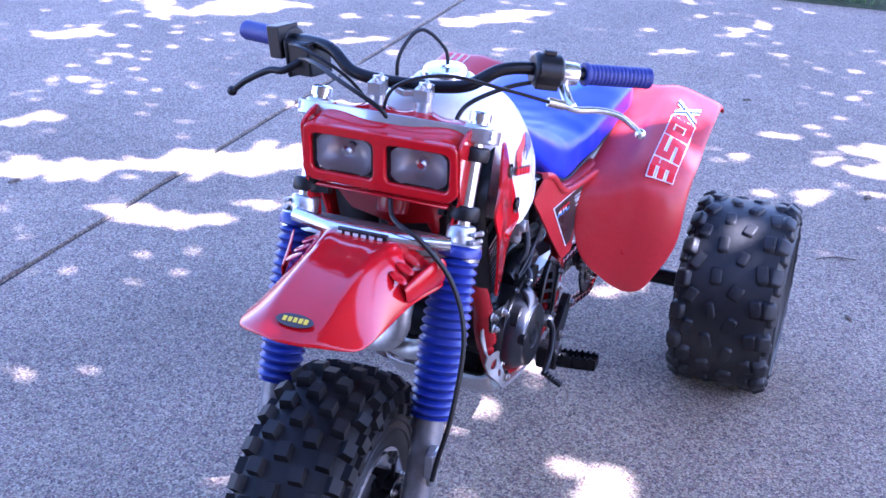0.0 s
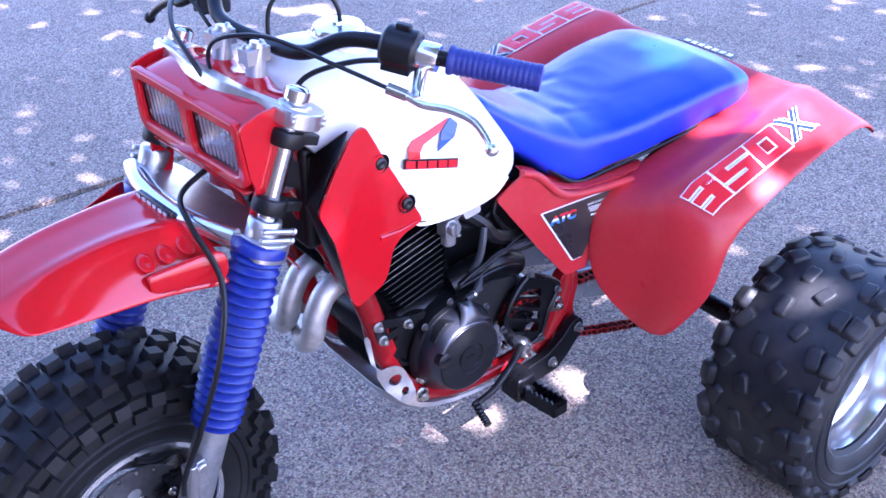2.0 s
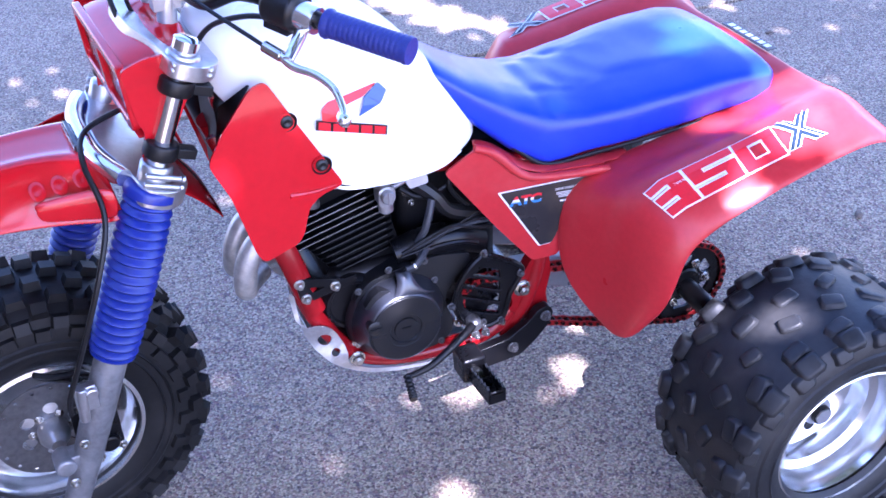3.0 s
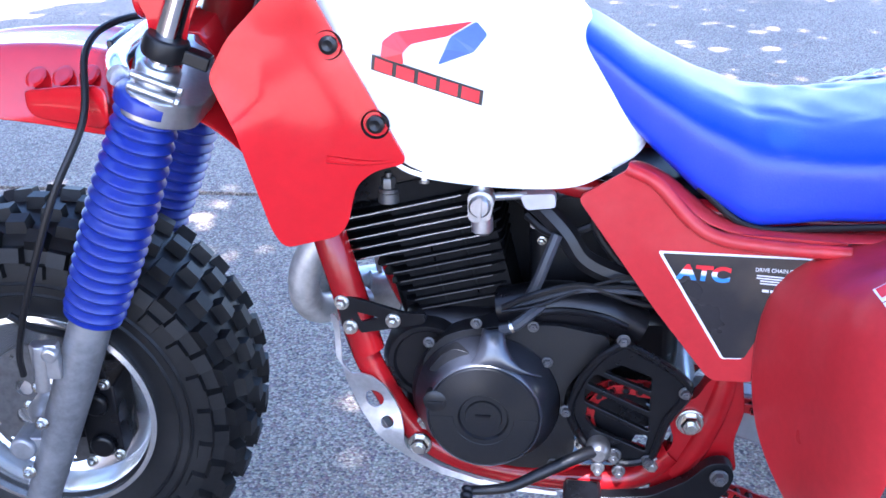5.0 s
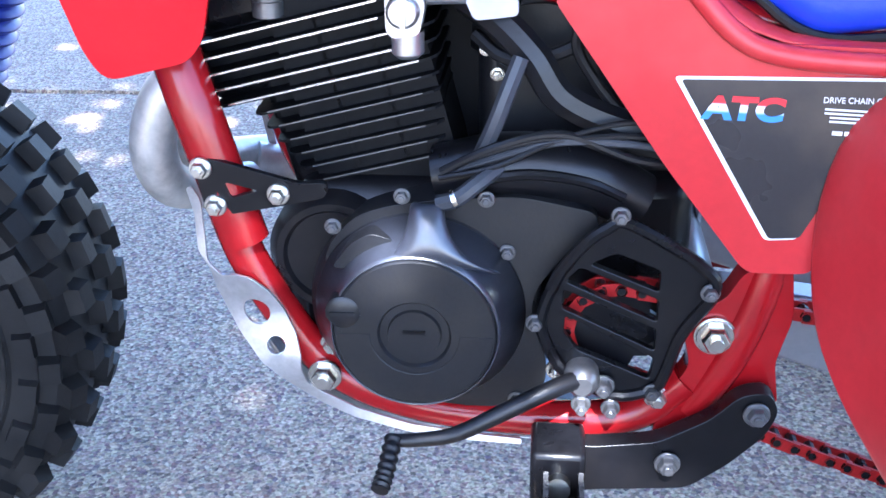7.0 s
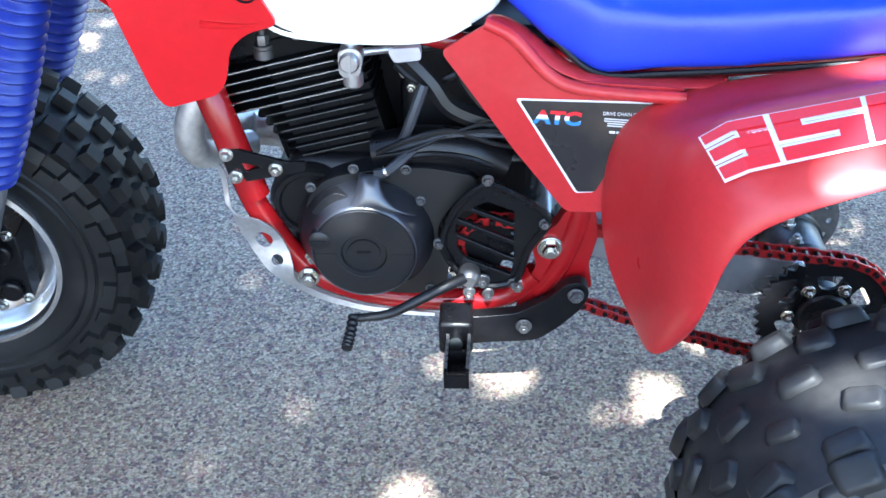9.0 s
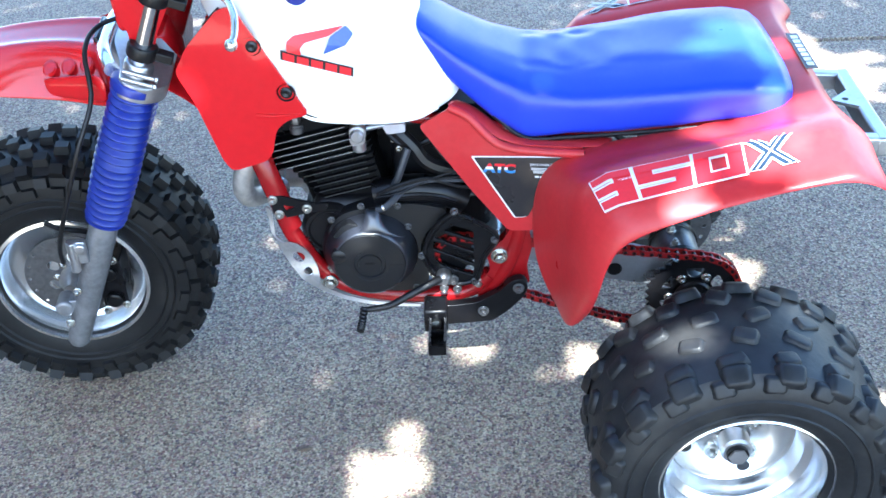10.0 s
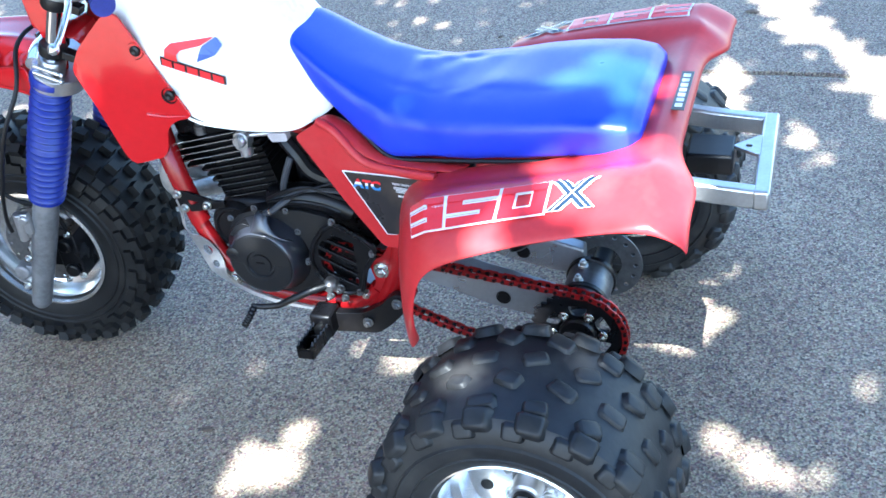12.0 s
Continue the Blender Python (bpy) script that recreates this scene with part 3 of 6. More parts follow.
def rear_wheel(m, side):
    R, W, rim = 0.234, 0.242, 0.128
    c = Vector((AXLE_R.x, -0.505, AXLE_R.z))
    place = (m if m is not None else Matrix.Identity(4)) @ Matrix.Translation(c)
    bm = bmesh.new()
    n = 18
    rnd = random.Random(8)
    for i in range(n):
        a = 2 * math.pi * i / n
        for j, (y, tw) in enumerate(((-0.074, 0.25), (-0.023, -0.25), (0.028, 0.25), (0.077, -0.25))):
            lug(bm, a + (j % 2) * math.pi / n + 0.05 * j, y, R * 0.992, (rnd.uniform(0.034, 0.044), rnd.uniform(0.022, 0.030)), rnd.uniform(0.0065, 0.0105), tw + rnd.uniform(-0.2, 0.2), 0, 0.68, True)
        for s in (-1, 1):
            lug(bm, a + (0 if s < 0 else math.pi / n), s * W * 0.425, R * 0.970, (0.040, 0.032), 0.012, 0, s * 0.55, 0.6, True)
            lug(bm, a + (0 if s < 0 else math.pi / n) + 0.1, s * W * 0.472, R * 0.925, (0.030, 0.024), 0.006, 0, s * 1.1, 0.6, True)
    tread, bm = bm, lathe(tyre_profile(R, W, rim, 0.84), 72)
    for s in (-1, 1):
        for rr in (0.165, 0.19):
            lathe([(rr - 0.003, s * W * 0.495), (rr, s * (W * 0.495 + 0.0035)), (rr + 0.003, s * W * 0.495)], 72, bm=tread)
    tyre = part("rear_tyre", bm, RUBBER2, trike, "worn chunky black rubber tyre, dusty", m=place, angle=35)
    tagged(part("tread", tread, RUBBER2, tyre, "worn rubber tread lugs", m=place, angle=80), kind="stuff")
    # deep-dished silver wheel
    d = -W * 0.40
    rimp = [(0.136, d - 0.012), (0.141, d - 0.009), (0.141, d + 0.002), (0.129, d + 0.006), (0.122, d + 0.02), (0.120, d + 0.055), (0.108, d + 0.064), (0.104, d + 0.085),
            (0.104, d + 0.10), (0.096, d + 0.104), (0.062, d + 0.104), (0.058, d + 0.098), (0.030, d + 0.098), (0.030, d + 0.125), (0.10, d + 0.13), (0.118, d + 0.16), (0.122, W * 0.38), (0.139, W * 0.40), (0.136, d - 0.012)]
    rim_ob = part("wheel_rim", lathe(rimp, 64), BRIGHT, tyre, "deep-dished silver alloy wheel", m=place)
    bm = disc(0.026, d + 0.098, d + 0.060, bev=0.004, seg=24)
    lathe([(0.016, d + 0.06), (0.016, d + 0.048), (1e-5, d + 0.048)], 6, bm=bm)
    part("hub", bm, ALLOY, tyre, m=place)
    for k in range(4):
        a = math.pi / 4 + k * math.pi / 2
        part("wheel_nut", hexbolt((0.045 * math.cos(a), d + 0.098, 0.045 * math.sin(a)), 0.009, 0.012), STEEL, tyre, m=place)
    bm = tube([(0.085, d + 0.10, 0.045), (0.086, d + 0.075, 0.046)], 0.0045, 8)
    part("valve", bm, PLASTIC, tyre, m=place)
    for k in range(4):
        a = k * math.pi / 2 + 0.35
        part("rim_hole", disc(0.011, d + 0.1035, d + 0.1025, (0.080 * math.cos(a), 0, 0.080 * math.sin(a)), 16), PLASTIC, tyre, m=place)


rear_wheel(None, -1)
rear_wheel(MIRROR, 1)
bm = lathe([(1e-5, -0.55), (0.018, -0.55), (0.018, -0.38), (0.021, -0.37), (0.021, 0.37), (0.018, 0.38), (0.018, 0.55), (1e-5, 0.55)], 20, at=AXLE_R)
part("rear_axle", bm, BLACK, trike, "black steel rear axle")

# -- front wheel, turned with the bars --
def front_wheel():
    R, W, rim = 0.264, 0.178, 0.140
    place = STEER @ Matrix.Translation(AXLE_F)
    bm = bmesh.new()
    n = 26
    rnd = random.Random(4)
    for i in range(n):
        a = 2 * math.pi * i / n
        h = math.pi / n
        lug(bm, a, -0.018, R, (0.029, 0.025), 0.016, rnd.uniform(-0.08, 0.08), 0, 0.84)
        lug(bm, a + h, 0.018, R, (0.029, 0.025), 0.016, rnd.uniform(-0.08, 0.08), 0, 0.84)
        for s in (-1, 1):
            k = 0 if s < 0 else h
            lug(bm, a + h + k, s * 0.051, R * 0.992, (0.029, 0.025), 0.015, rnd.uniform(-0.1, 0.1), s * 0.18, 0.84)
            lug(bm, a + k, s * 0.074, R * 0.962, (0.028, 0.023), 0.015, 0, s * 0.6, 0.84)
            lug(bm, a + h + k, s * 0.0865, R * 0.905, (0.027, 0.022), 0.009, 0, s * 1.25, 0.86)
            lug(bm, a + k, s * 0.0895, R * 0.83, (0.026, 0.020), 0.006, 0, s * 1.45, 0.86)
    tread, bm = bm, lathe(tyre_profile(R, W, rim, 0.76), 80)
    for s in (-1, 1):
        for rr in (0.185, 0.20):
            lathe([(rr - 0.003, s * W * 0.498), (rr, s * (W * 0.498 + 0.003)), (rr + 0.003, s * W * 0.498)], 72, bm=tread)
    tyre = part("front_tyre", bm, RUBBER, trike, "knobbly black front tyre with square tread blocks", m=place, angle=35)
    tagged(part("tread", tread, RUBBER, tyre, "square rubber tread blocks", m=place, angle=35), kind="stuff")
    d = -0.078
    rimp = [(0.144, d - 0.010), (0.151, d - 0.008), (0.151, d + 0.003), (0.142, d + 0.006), (0.136, d + 0.018), (0.134, d + 0.05), (0.120, d + 0.062), (0.060, d + 0.066), (0.056, d + 0.07), (0.056, d + 0.09),
            (0.120, d + 0.09), (0.134, d + 0.10), (0.136, -d - 0.018), (0.142, -d - 0.006), (0.151, -d), (0.144, d - 0.010)]
    part("wheel_rim", lathe(rimp, 72), BRIGHT, tyre, "silver alloy front wheel", m=place)
    holes = [circle2(0.045 * math.cos(a), 0.045 * math.sin(a), 0.0125, 14) for a in [0.4 + k * math.pi / 3 for k in range(6)]]
    holes += [circle2(0.088 * math.cos(a), 0.088 * math.sin(a), 0.0035, 8) for a in [k * math.pi / 9 for k in range(18)]]
    bm = plate(circle2(0, 0, 0.096, 60), d + 0.016, d + 0.020, [circle2(0, 0, 0.022, 24)] + holes)
    part("brake_disc", bm, DARKSTEEL, tyre, "drilled steel brake disc", smooth=False, m=place)
    bm = lathe([(1e-5, d - 0.03), (0.012, d - 0.03), (0.016, d - 0.02), (0.026, d - 0.005), (0.026, d + 0.016), (0.05, d + 0.022), (0.05, d + 0.066)], 32)
    part("hub", bm, ALLOY, tyre, m=place)
    for k in range(6):
        a = k * math.pi / 3
        part("disc_bolt", hexbolt((0.033 * math.cos(a), d + 0.016, 0.033 * math.sin(a)), 0.006, 0.006), STEEL, tyre, m=place)
    # caliper behind the fork leg
    bm = box((0.055, d - 0.022, -0.055), (0.105, d + 0.045, 0.055))
    box((0.03, d - 0.018, -0.03), (0.06, d - 0.002, 0.045), bm)
    for z in (-0.035, 0.03):
        disc(0.017, d - 0.034, d - 0.022, (0.08, 0, z), 20, bev=0.003, bm=bm)
    cal = part("brake_caliper", bm, BLACK, tyre, "black brake caliper", m=place, bevel=0.004)
    for x, z in ((0.06, -0.062), (0.1, -0.05), (0.095, 0.06), (0.05, 0.055)):
        part("caliper_bolt", hexbolt((x, d - 0.024, z), 0.006, 0.008), STEEL, cal, m=place)
    part("brake_hose", tube([(0.09, d - 0.01, 0.05), (0.075, d - 0.02, 0.12), (0.02, d - 0.035, 0.15), (-0.005, d - 0.04, 0.17)], 0.005, 8), PLASTIC, tyre, m=place)


front_wheel()

# -- fork, turned with the bars --
def fork_leg(y):
    s = -1 if y < 0 else 1
    q = RAKE.to_track_quat('Z', 'X').to_matrix().to_4x4()

    def up(z):
        return STEER @ Matrix.Translation(fork_at(z, y)) @ q
    L = 1 / RAKE.z
    low = lathe([(1e-5, 0), (0.016, 0), (0.021, 0.008), (0.022, 0.03), (0.0245, 0.10), (0.0265, 0.20), (0.0265, 0.335)], 28, 'Z')
    leg = part("fork_leg", low, FORKGREY, trike, "scuffed grey fork lower leg", m=up(0.158))
    bm = lathe([(0.0145, 0), (0.0145, 0.252), (0.019, 0.252), (0.019, 0.266), (0.012, 0.270), (1e-5, 0.270)], 28, 'Z')
    part("fork_tube", bm, CHROME, leg, "chrome fork tube", m=up(0.69))
    prof = []
    n, h0, h1 = 18, 0.0, 0.258 * L
    for i in range(n):
        a, b = h0 + (h1 - h0) * i / n, h0 + (h1 - h0) * (i + 1) / n
        t = i / n
        R = 0.0385 + 0.004 * math.sin(math.pi * min(1, t * 1.1))
        st = b - a
        prof += [(R - 0.008, a + st * 0.03), (R - 0.002, a + st * 0.28), (R, a + st * 0.5), (R - 0.002, a + st * 0.72), (R - 0.008, a + st * 0.97)]
    prof = [(0.027, -0.004), (0.036, -0.003)] + prof + [(0.041, h1 + 0.004), (0.041, h1 + 0.016), (0.037, h1 + 0.022), (0.022, h1 + 0.022)]
    part("fork_gaiter", lathe(prof, 36, 'Z'), GAITER, leg, "ribbed blue rubber fork gaiter", m=up(0.450), angle=60)
    # axle clamp and hose bracket
    bm = disc(0.017, y - 0.020 * s, y + 0.024 * s, AXLE_F, 24, bev=0.003)
    box((AXLE_F.x - 0.004, y - 0.016, AXLE_F.z - 0.014), (AXLE_F.x + 0.045, y + 0.016, AXLE_F.z + 0.014), bm)
    part("axle_clamp", bm, FORKGREY, leg, m=STEER, bevel=0.003)
    for dz in (-0.03, 0.045):
        p = fork_at(AXLE_F.z + dz, y, 0.022)
        part("axle_bolt", hexbolt((p.x, y - 0.026 if s < 0 else y + 0.026, p.z), 0.0065, 0.009, sign=s), STEEL, leg, m=STEER)
    # rubber cushions and clamps on the upper tube
    for z in (0.778, 0.872):
        bm = lathe([(0.0145, -0.012), (0.024, -0.012), (0.026, -0.006), (0.026, 0.008), (0.024, 0.013), (0.0145, 0.013)], 24, 'Z')
        box((-0.052, -0.011, -0.008), (-0.02, 0.011, 0.008), bm)
        box((-0.012, s * 0.022 - 0.010, -0.010), (0.012, s * 0.044, 0.010), bm)
        part("lamp_bracket", bm, PLASTIC, leg, "black rubber headlamp bracket", m=up(z), bevel=0.002)
    return leg


for fy in (-0.145, 0.145):
    fork_leg(fy)

# brake hose bracket on the left leg
bm = box((-0.022, -0.008, -0.028), (0.012, 0.006, 0.02))
tube([(-0.015, -0.006, -0.045), (-0.01, -0.006, 0.02)], 0.009, 10, bm=bm)
disc(0.010, -0.016, 0.0, (0.004, 0, 0.008), 16, bev=0.002, bm=bm)
part("hose_bracket", bm, ALLOY, trike, m=STEER @ Matrix.Translation(fork_at(0.40, -0.168, 0.034)), bevel=0.002)


def triple_clamp(z, name, tz, rise):
    bm = bmesh.new()
    out = rounded([(-0.055, -0.150), (-0.055, 0.150), (-0.02, 0.185), (0.025, 0.18), (0.03, 0.12), (0.055, 0.04), (0.055, -0.04), (0.03, -0.12), (0.025, -0.18), (-0.02, -0.185)], 0.02)
    plate(out, 0, tz, bm=bm)
    bm.transform(Matrix.Translation((0, 0, rise)) @ Matrix.Rotation(radians(-90), 4, 'X'))
    q = RAKE.to_track_quat('Z', 'X').to_matrix().to_4x4()
    for s in (-1, 1):
        lathe([(0.0145, -0.004), (0.024, -0.004), (0.025, 0.0), (0.025, tz), (0.022, tz + 0.004), (0.0145, tz + 0.004)], 28, 'Z', (0, s * 0.145, 0), bm)
        for dz in (0.008, tz - 0.008):
            tube([(-0.030, s * 0.172, dz), (0.024, s * 0.172, dz)], 0.0045, 10, bm=bm)
            lathe([(1e-5, -0.036), (0.006, -0.036), (0.006, -0.030), (1e-5, -0.030)], 6, 'X', (0, s * 0.172, dz), bm)
    return part(name, bm, ALLOY, trike, "cast aluminium fork clamp", m=STEER @ Matrix.Translation(fork_at(z)) @ q, bevel=0.002)


low_clamp = triple_clamp(0.728, "lower_fork_clamp", 0.030, 0.004)
top_clamp = triple_clamp(0.893, "upper_fork_clamp", 0.024, 0.022)
# polished bar with a dark badge across the lower clamp
bm = tube([fork_at(0.745, -0.14, 0.045), fork_at(0.748, -0.10, 0.062), fork_at(0.748, -0.05, 0.072), fork_at(0.748, 0.05, 0.072), fork_at(0.748, 0.10, 0.062), fork_at(0.745, 0.14, 0.045)], 0.0135, 14, 5)
part("clamp_bar", bm, BRIGHT, low_clamp, "polished aluminium crossbar", m=STEER)
p = fork_at(0.750, 0, 0.088)
part("badge_plate", box((p.x - 0.004, -0.045, p.z - 0.011), (p.x + 0.004, 0.045, p.z + 0.011)), DECAL, low_clamp, "small black badge with white bars", m=STEER, bevel=0.002)
for i in range(6):
    y = -0.036 + i * 0.0145
    part("badge_bar", box((p.x - 0.0055, y, p.z - 0.006), (p.x - 0.0045, y + 0.0085, p.z + 0.006)), DWHITE, low_clamp, smooth=False, m=STEER)

# -- headlamp nacelle --
NAC = STEER @ Matrix.Translation((0.012, 0, 0.006))


def nacelle():
    W = 0.142
    prof = [  # x, z, half width along the top and down the face
        (0.324, 0.900, 0.118), (0.316, 0.916, 0.124), (0.285, 0.919, 0.130), (0.240, 0.914, 0.136), (0.214, 0.907, 0.136), (0.204, 0.901, 0.135)]
    n = 17
    grid = []
    for x, z, w in prof:
        row = []
        for k in range(n):
            u = -1 + 2 * k / (n - 1)
            row.append((x, w * u, z - 0.012 * abs(u) ** 6 - (0.008 * math.cos(3 * math.pi * u) if x > 0.31 else 0)))
        grid.append(row)
    bm = sheet(grid)
    body = part("headlamp_nacelle", bm, RED, trike, "glossy red plastic headlamp shell", m=NAC, solid=0.004, sub=1)
    # face frame with two lamp openings
    o = rounded([(-0.137, 0.905), (0.137, 0.905), (0.140, 0.812), (0.125, 0.798), (-0.125, 0.798), (-0.140, 0.812)], 0.016)
    holes = [rounded([(a, 0.888), (b, 0.888), (b, 0.816), (a, 0.816)], 0.014) for a, b in ((-0.124, -0.011), (0.011, 0.124))]
    bm = plate(o, -0.006, 0.008, holes)
    turn = Matrix(((0, 1, 0, 0.206), (1, 0, 0, 0), (0, 0, 1, 0), (0, 0, 0, 1)))
    lean = Matrix.Translation((0.206, 0, 0.90)) @ Matrix.Rotation(radians(-4), 4, 'Y') @ Matrix.Translation((-0.206, 0, -0.90))
    part("face_frame", bm, RED, body, m=NAC @ lean @ turn, bevel=0.003)
    # cheeks down to the lower clamp
    for s in (-1, 1):
        o = rounded([(0.202, 0.903), (0.24, 0.914), (0.305, 0.914), (0.312, 0.88), (0.268, 0.80), (0.238, 0.715), (0.216, 0.712), (0.212, 0.76), (0.222, 0.80), (0.213, 0.82)], 0.012)
        bm = plate(o, s * W, s * (W - 0.005), bend=lambda x, z, s=s: -s * 0.02 * max(0, (0.80 - z) / 0.09))
        part("cheek", bm, RED, body, m=NAC, bevel=0.002)
    # under panel between the cheeks
    bm = sheet([[(0.216, -0.120, 0.788), (0.214, 0, 0.790), (0.216, 0.120, 0.788)], [(0.27, -0.118, 0.782), (0.27, 0, 0.785), (0.27, 0.118, 0.782)], [(0.29, -0.08, 0.72), (0.295, 0, 0.70), (0.29, 0.08, 0.72)]])
    part("under_panel", bm, RED, body, m=NAC, solid=0.004)
    for a, b in ((-0.122, -0.013), (0.013, 0.122)):
        c = (a + b) / 2
        lamp = part("headlight", plate(rounded([(a - c - 0.003, 0.891), (b - c + 0.003, 0.891), (b - c + 0.003, 0.809), (a - c - 0.003, 0.809)], 0.014), 0.010, 0.004,
                    [rounded([(a - c + 0.004, 0.884), (b - c - 0.004, 0.884), (b - c - 0.004, 0.816), (a - c + 0.004, 0.816)], 0.012)]), PLASTIC, body, "rectangular headlight with clear fluted glass", m=NAC @ lean @ Matrix.Translation((0, c, 0)) @ turn)
        # bowl
        rows = []
        for t in (0.0, 0.3, 0.55, 0.75, 0.9, 1.0):
            f = math.sqrt(max(0.02, 1 - t * t))
            rows.append([(0.212 + 0.045 * t, c + 0.052 * f * math.copysign(abs(math.cos(q)) ** 0.6, math.cos(q)), 0.850 + 0.036 * f * math.copysign(abs(math.sin(q)) ** 0.6, math.sin(q))) for q in [2 * math.pi * k / 24 for k in range(24)]])
        part("reflector", loft(rows, caps=False), REFLECT, lamp, "bright reflector bowl", m=NAC @ lean)
        part("bulb", disc(0.010, 0.222, 0.245, (0, c, 0.850), 16, 'X', 0.004), CHROME, lamp, m=NAC @ lean)
        bm = plate(rounded([(-0.054, 0.888), (0.054, 0.888), (0.054, 0.812), (-0.054, 0.812)], 0.012), 0.002, 0.006)
        ob = part("lens", bm, GLASS, lamp, "clear fluted glass", m=NAC @ lean @ Matrix.Translation((0, c, 0)) @ turn)
        ob.visible_shadow = False


nacelle()

# -- front mudguard --
def front_guard():
    S = [(-0.148, 0.716, 0.094, 0.004), (-0.132, 0.728, 0.106, 0.016), (-0.085, 0.744, 0.110, 0.038), (-0.015, 0.755, 0.110, 0.058), (0.05, 0.758, 0.112, 0.068), (0.10, 0.757, 0.120, 0.072), (0.14, 0.752, 0.134, 0.070), (0.172, 0.745, 0.146, 0.062)]
    n = 15
    grid = []
    for x, z, w, d in S:
        row = []
        for k in range(n):
            u = -1 + 2 * k / (n - 1)
            a = abs(u)
            drop = d * (max(0, a - 0.45) / 0.55) ** 1.5 + 0.008 * a * a
            ridge = 0.006 * math.exp(-((a - 0.42) / 0.10) ** 2) * min(1, (x + 0.17) / 0.15)
            row.append((x + 0.035 * a ** 2 * (1 if x < -0.08 else 0.3), w * u, z - drop + ridge))
        grid.append(row)
    g = part("front_mudguard", sheet(grid), RED, trike, "glossy red plastic front mudguard", m=STEER, solid=0.004, sub=2)
    S = [(0.17, 0.738, 0.085, 0.03), (0.25, 0.722, 0.092, 0.035), (0.30, 0.68, 0.092, 0.03), (0.335, 0.625, 0.088, 0.02), (0.348, 0.590, 0.075, 0.01)]
    grid = [[(x, w * (-1 + k / 5), z - d * abs(-1 + k / 5) ** 2) for k in range(11)] for x, z, w, d in S]
    part("rear_flap", sheet(grid), RED, g, m=STEER, solid=0.004, sub=2)
    # upturned side wings ahead of the fork
    for s in (-1, 1):
        rows = [[(x, s * y, z + dz), (x + 0.004, s * (y + 0.010), z + dz * 0.4), (x + 0.002, s * (y + 0.008), z - 0.030)] for x, y, z, dz in ((0.060, 0.102, 0.716, 0.004), (0.100, 0.112, 0.714, 0.012), (0.140, 0.124, 0.712, 0.020), (0.172, 0.136, 0.708, 0.026))]
        part("side_wing", sheet(rows), RED, g, m=STEER, solid=0.005, sub=2)
    # vents
    for s in (-1, 1):
        for i in range(3):
            x = 0.075 + i * 0.032
            bm = lathe([(0.017, -0.003), (0.013, 0.0015), (0.009, 0.001), (1e-5, -0.001)], 18, 'Z')
            part("vent_boss", bm, RED, g, m=STEER @ Matrix.Translation((x, s * 0.092, 0.732 + 0.001 * i)) @ Matrix.Rotation(s * -0.5, 4, 'X') @ Matrix.Diagonal((0.7, 1.0, 0.35, 1)))
    # oval maker's label with plain bars
    lm = STEER @ Matrix.Translation((-0.116, 0.0, 0.7375)) @ Matrix.Rotation(radians(-22), 4, 'Y')
    bm = disc(1.0, 0, 0.0015, seg=32, axis='Z')
    lab = part("maker_label", bm, DECAL, g, "black oval sticker with yellow bars", m=lm @ Matrix.Diagonal((0.012, 0.030, 1, 1)))
    for i in range(5):
        part("label_bar", box((-0.004, -0.021 + i * 0.0085, 0.0016), (0.005, -0.0150 + i * 0.0085, 0.0024)), YELLOW, lab, smooth=False, m=lm)


front_guard()

# -- handlebar --
INV = STEER.inverted()
BAR = [INV @ own(p) for p in ((0.345, -0.05, 0.952), (0.350, -0.09, 0.955), (0.368, -0.138, 0.962), (0.405, -0.178, 0.985), (0.445, -0.222, 0.985), (0.499, -0.284, 0.971), (0.592, -0.376, 0.953))]
BAR[0].y = -0.0
BENT = Matrix.Translation((0.345, 0, 0.952)) @ Matrix.Rotation(radians(2.2), 4, 'Z') @ Matrix.Rotation(radians(-2.6), 4, 'X') @ Matrix.Translation((-0.345, 0, -0.952)) @ MIRROR      # the right half sits a little lower
line = [BENT @ p for p in reversed(BAR[1:])] + BAR
bars = part("handlebar", tube(line, 0.0115, 14, 6), BLACK, trike, "black handlebar with blue grips", m=STEER)
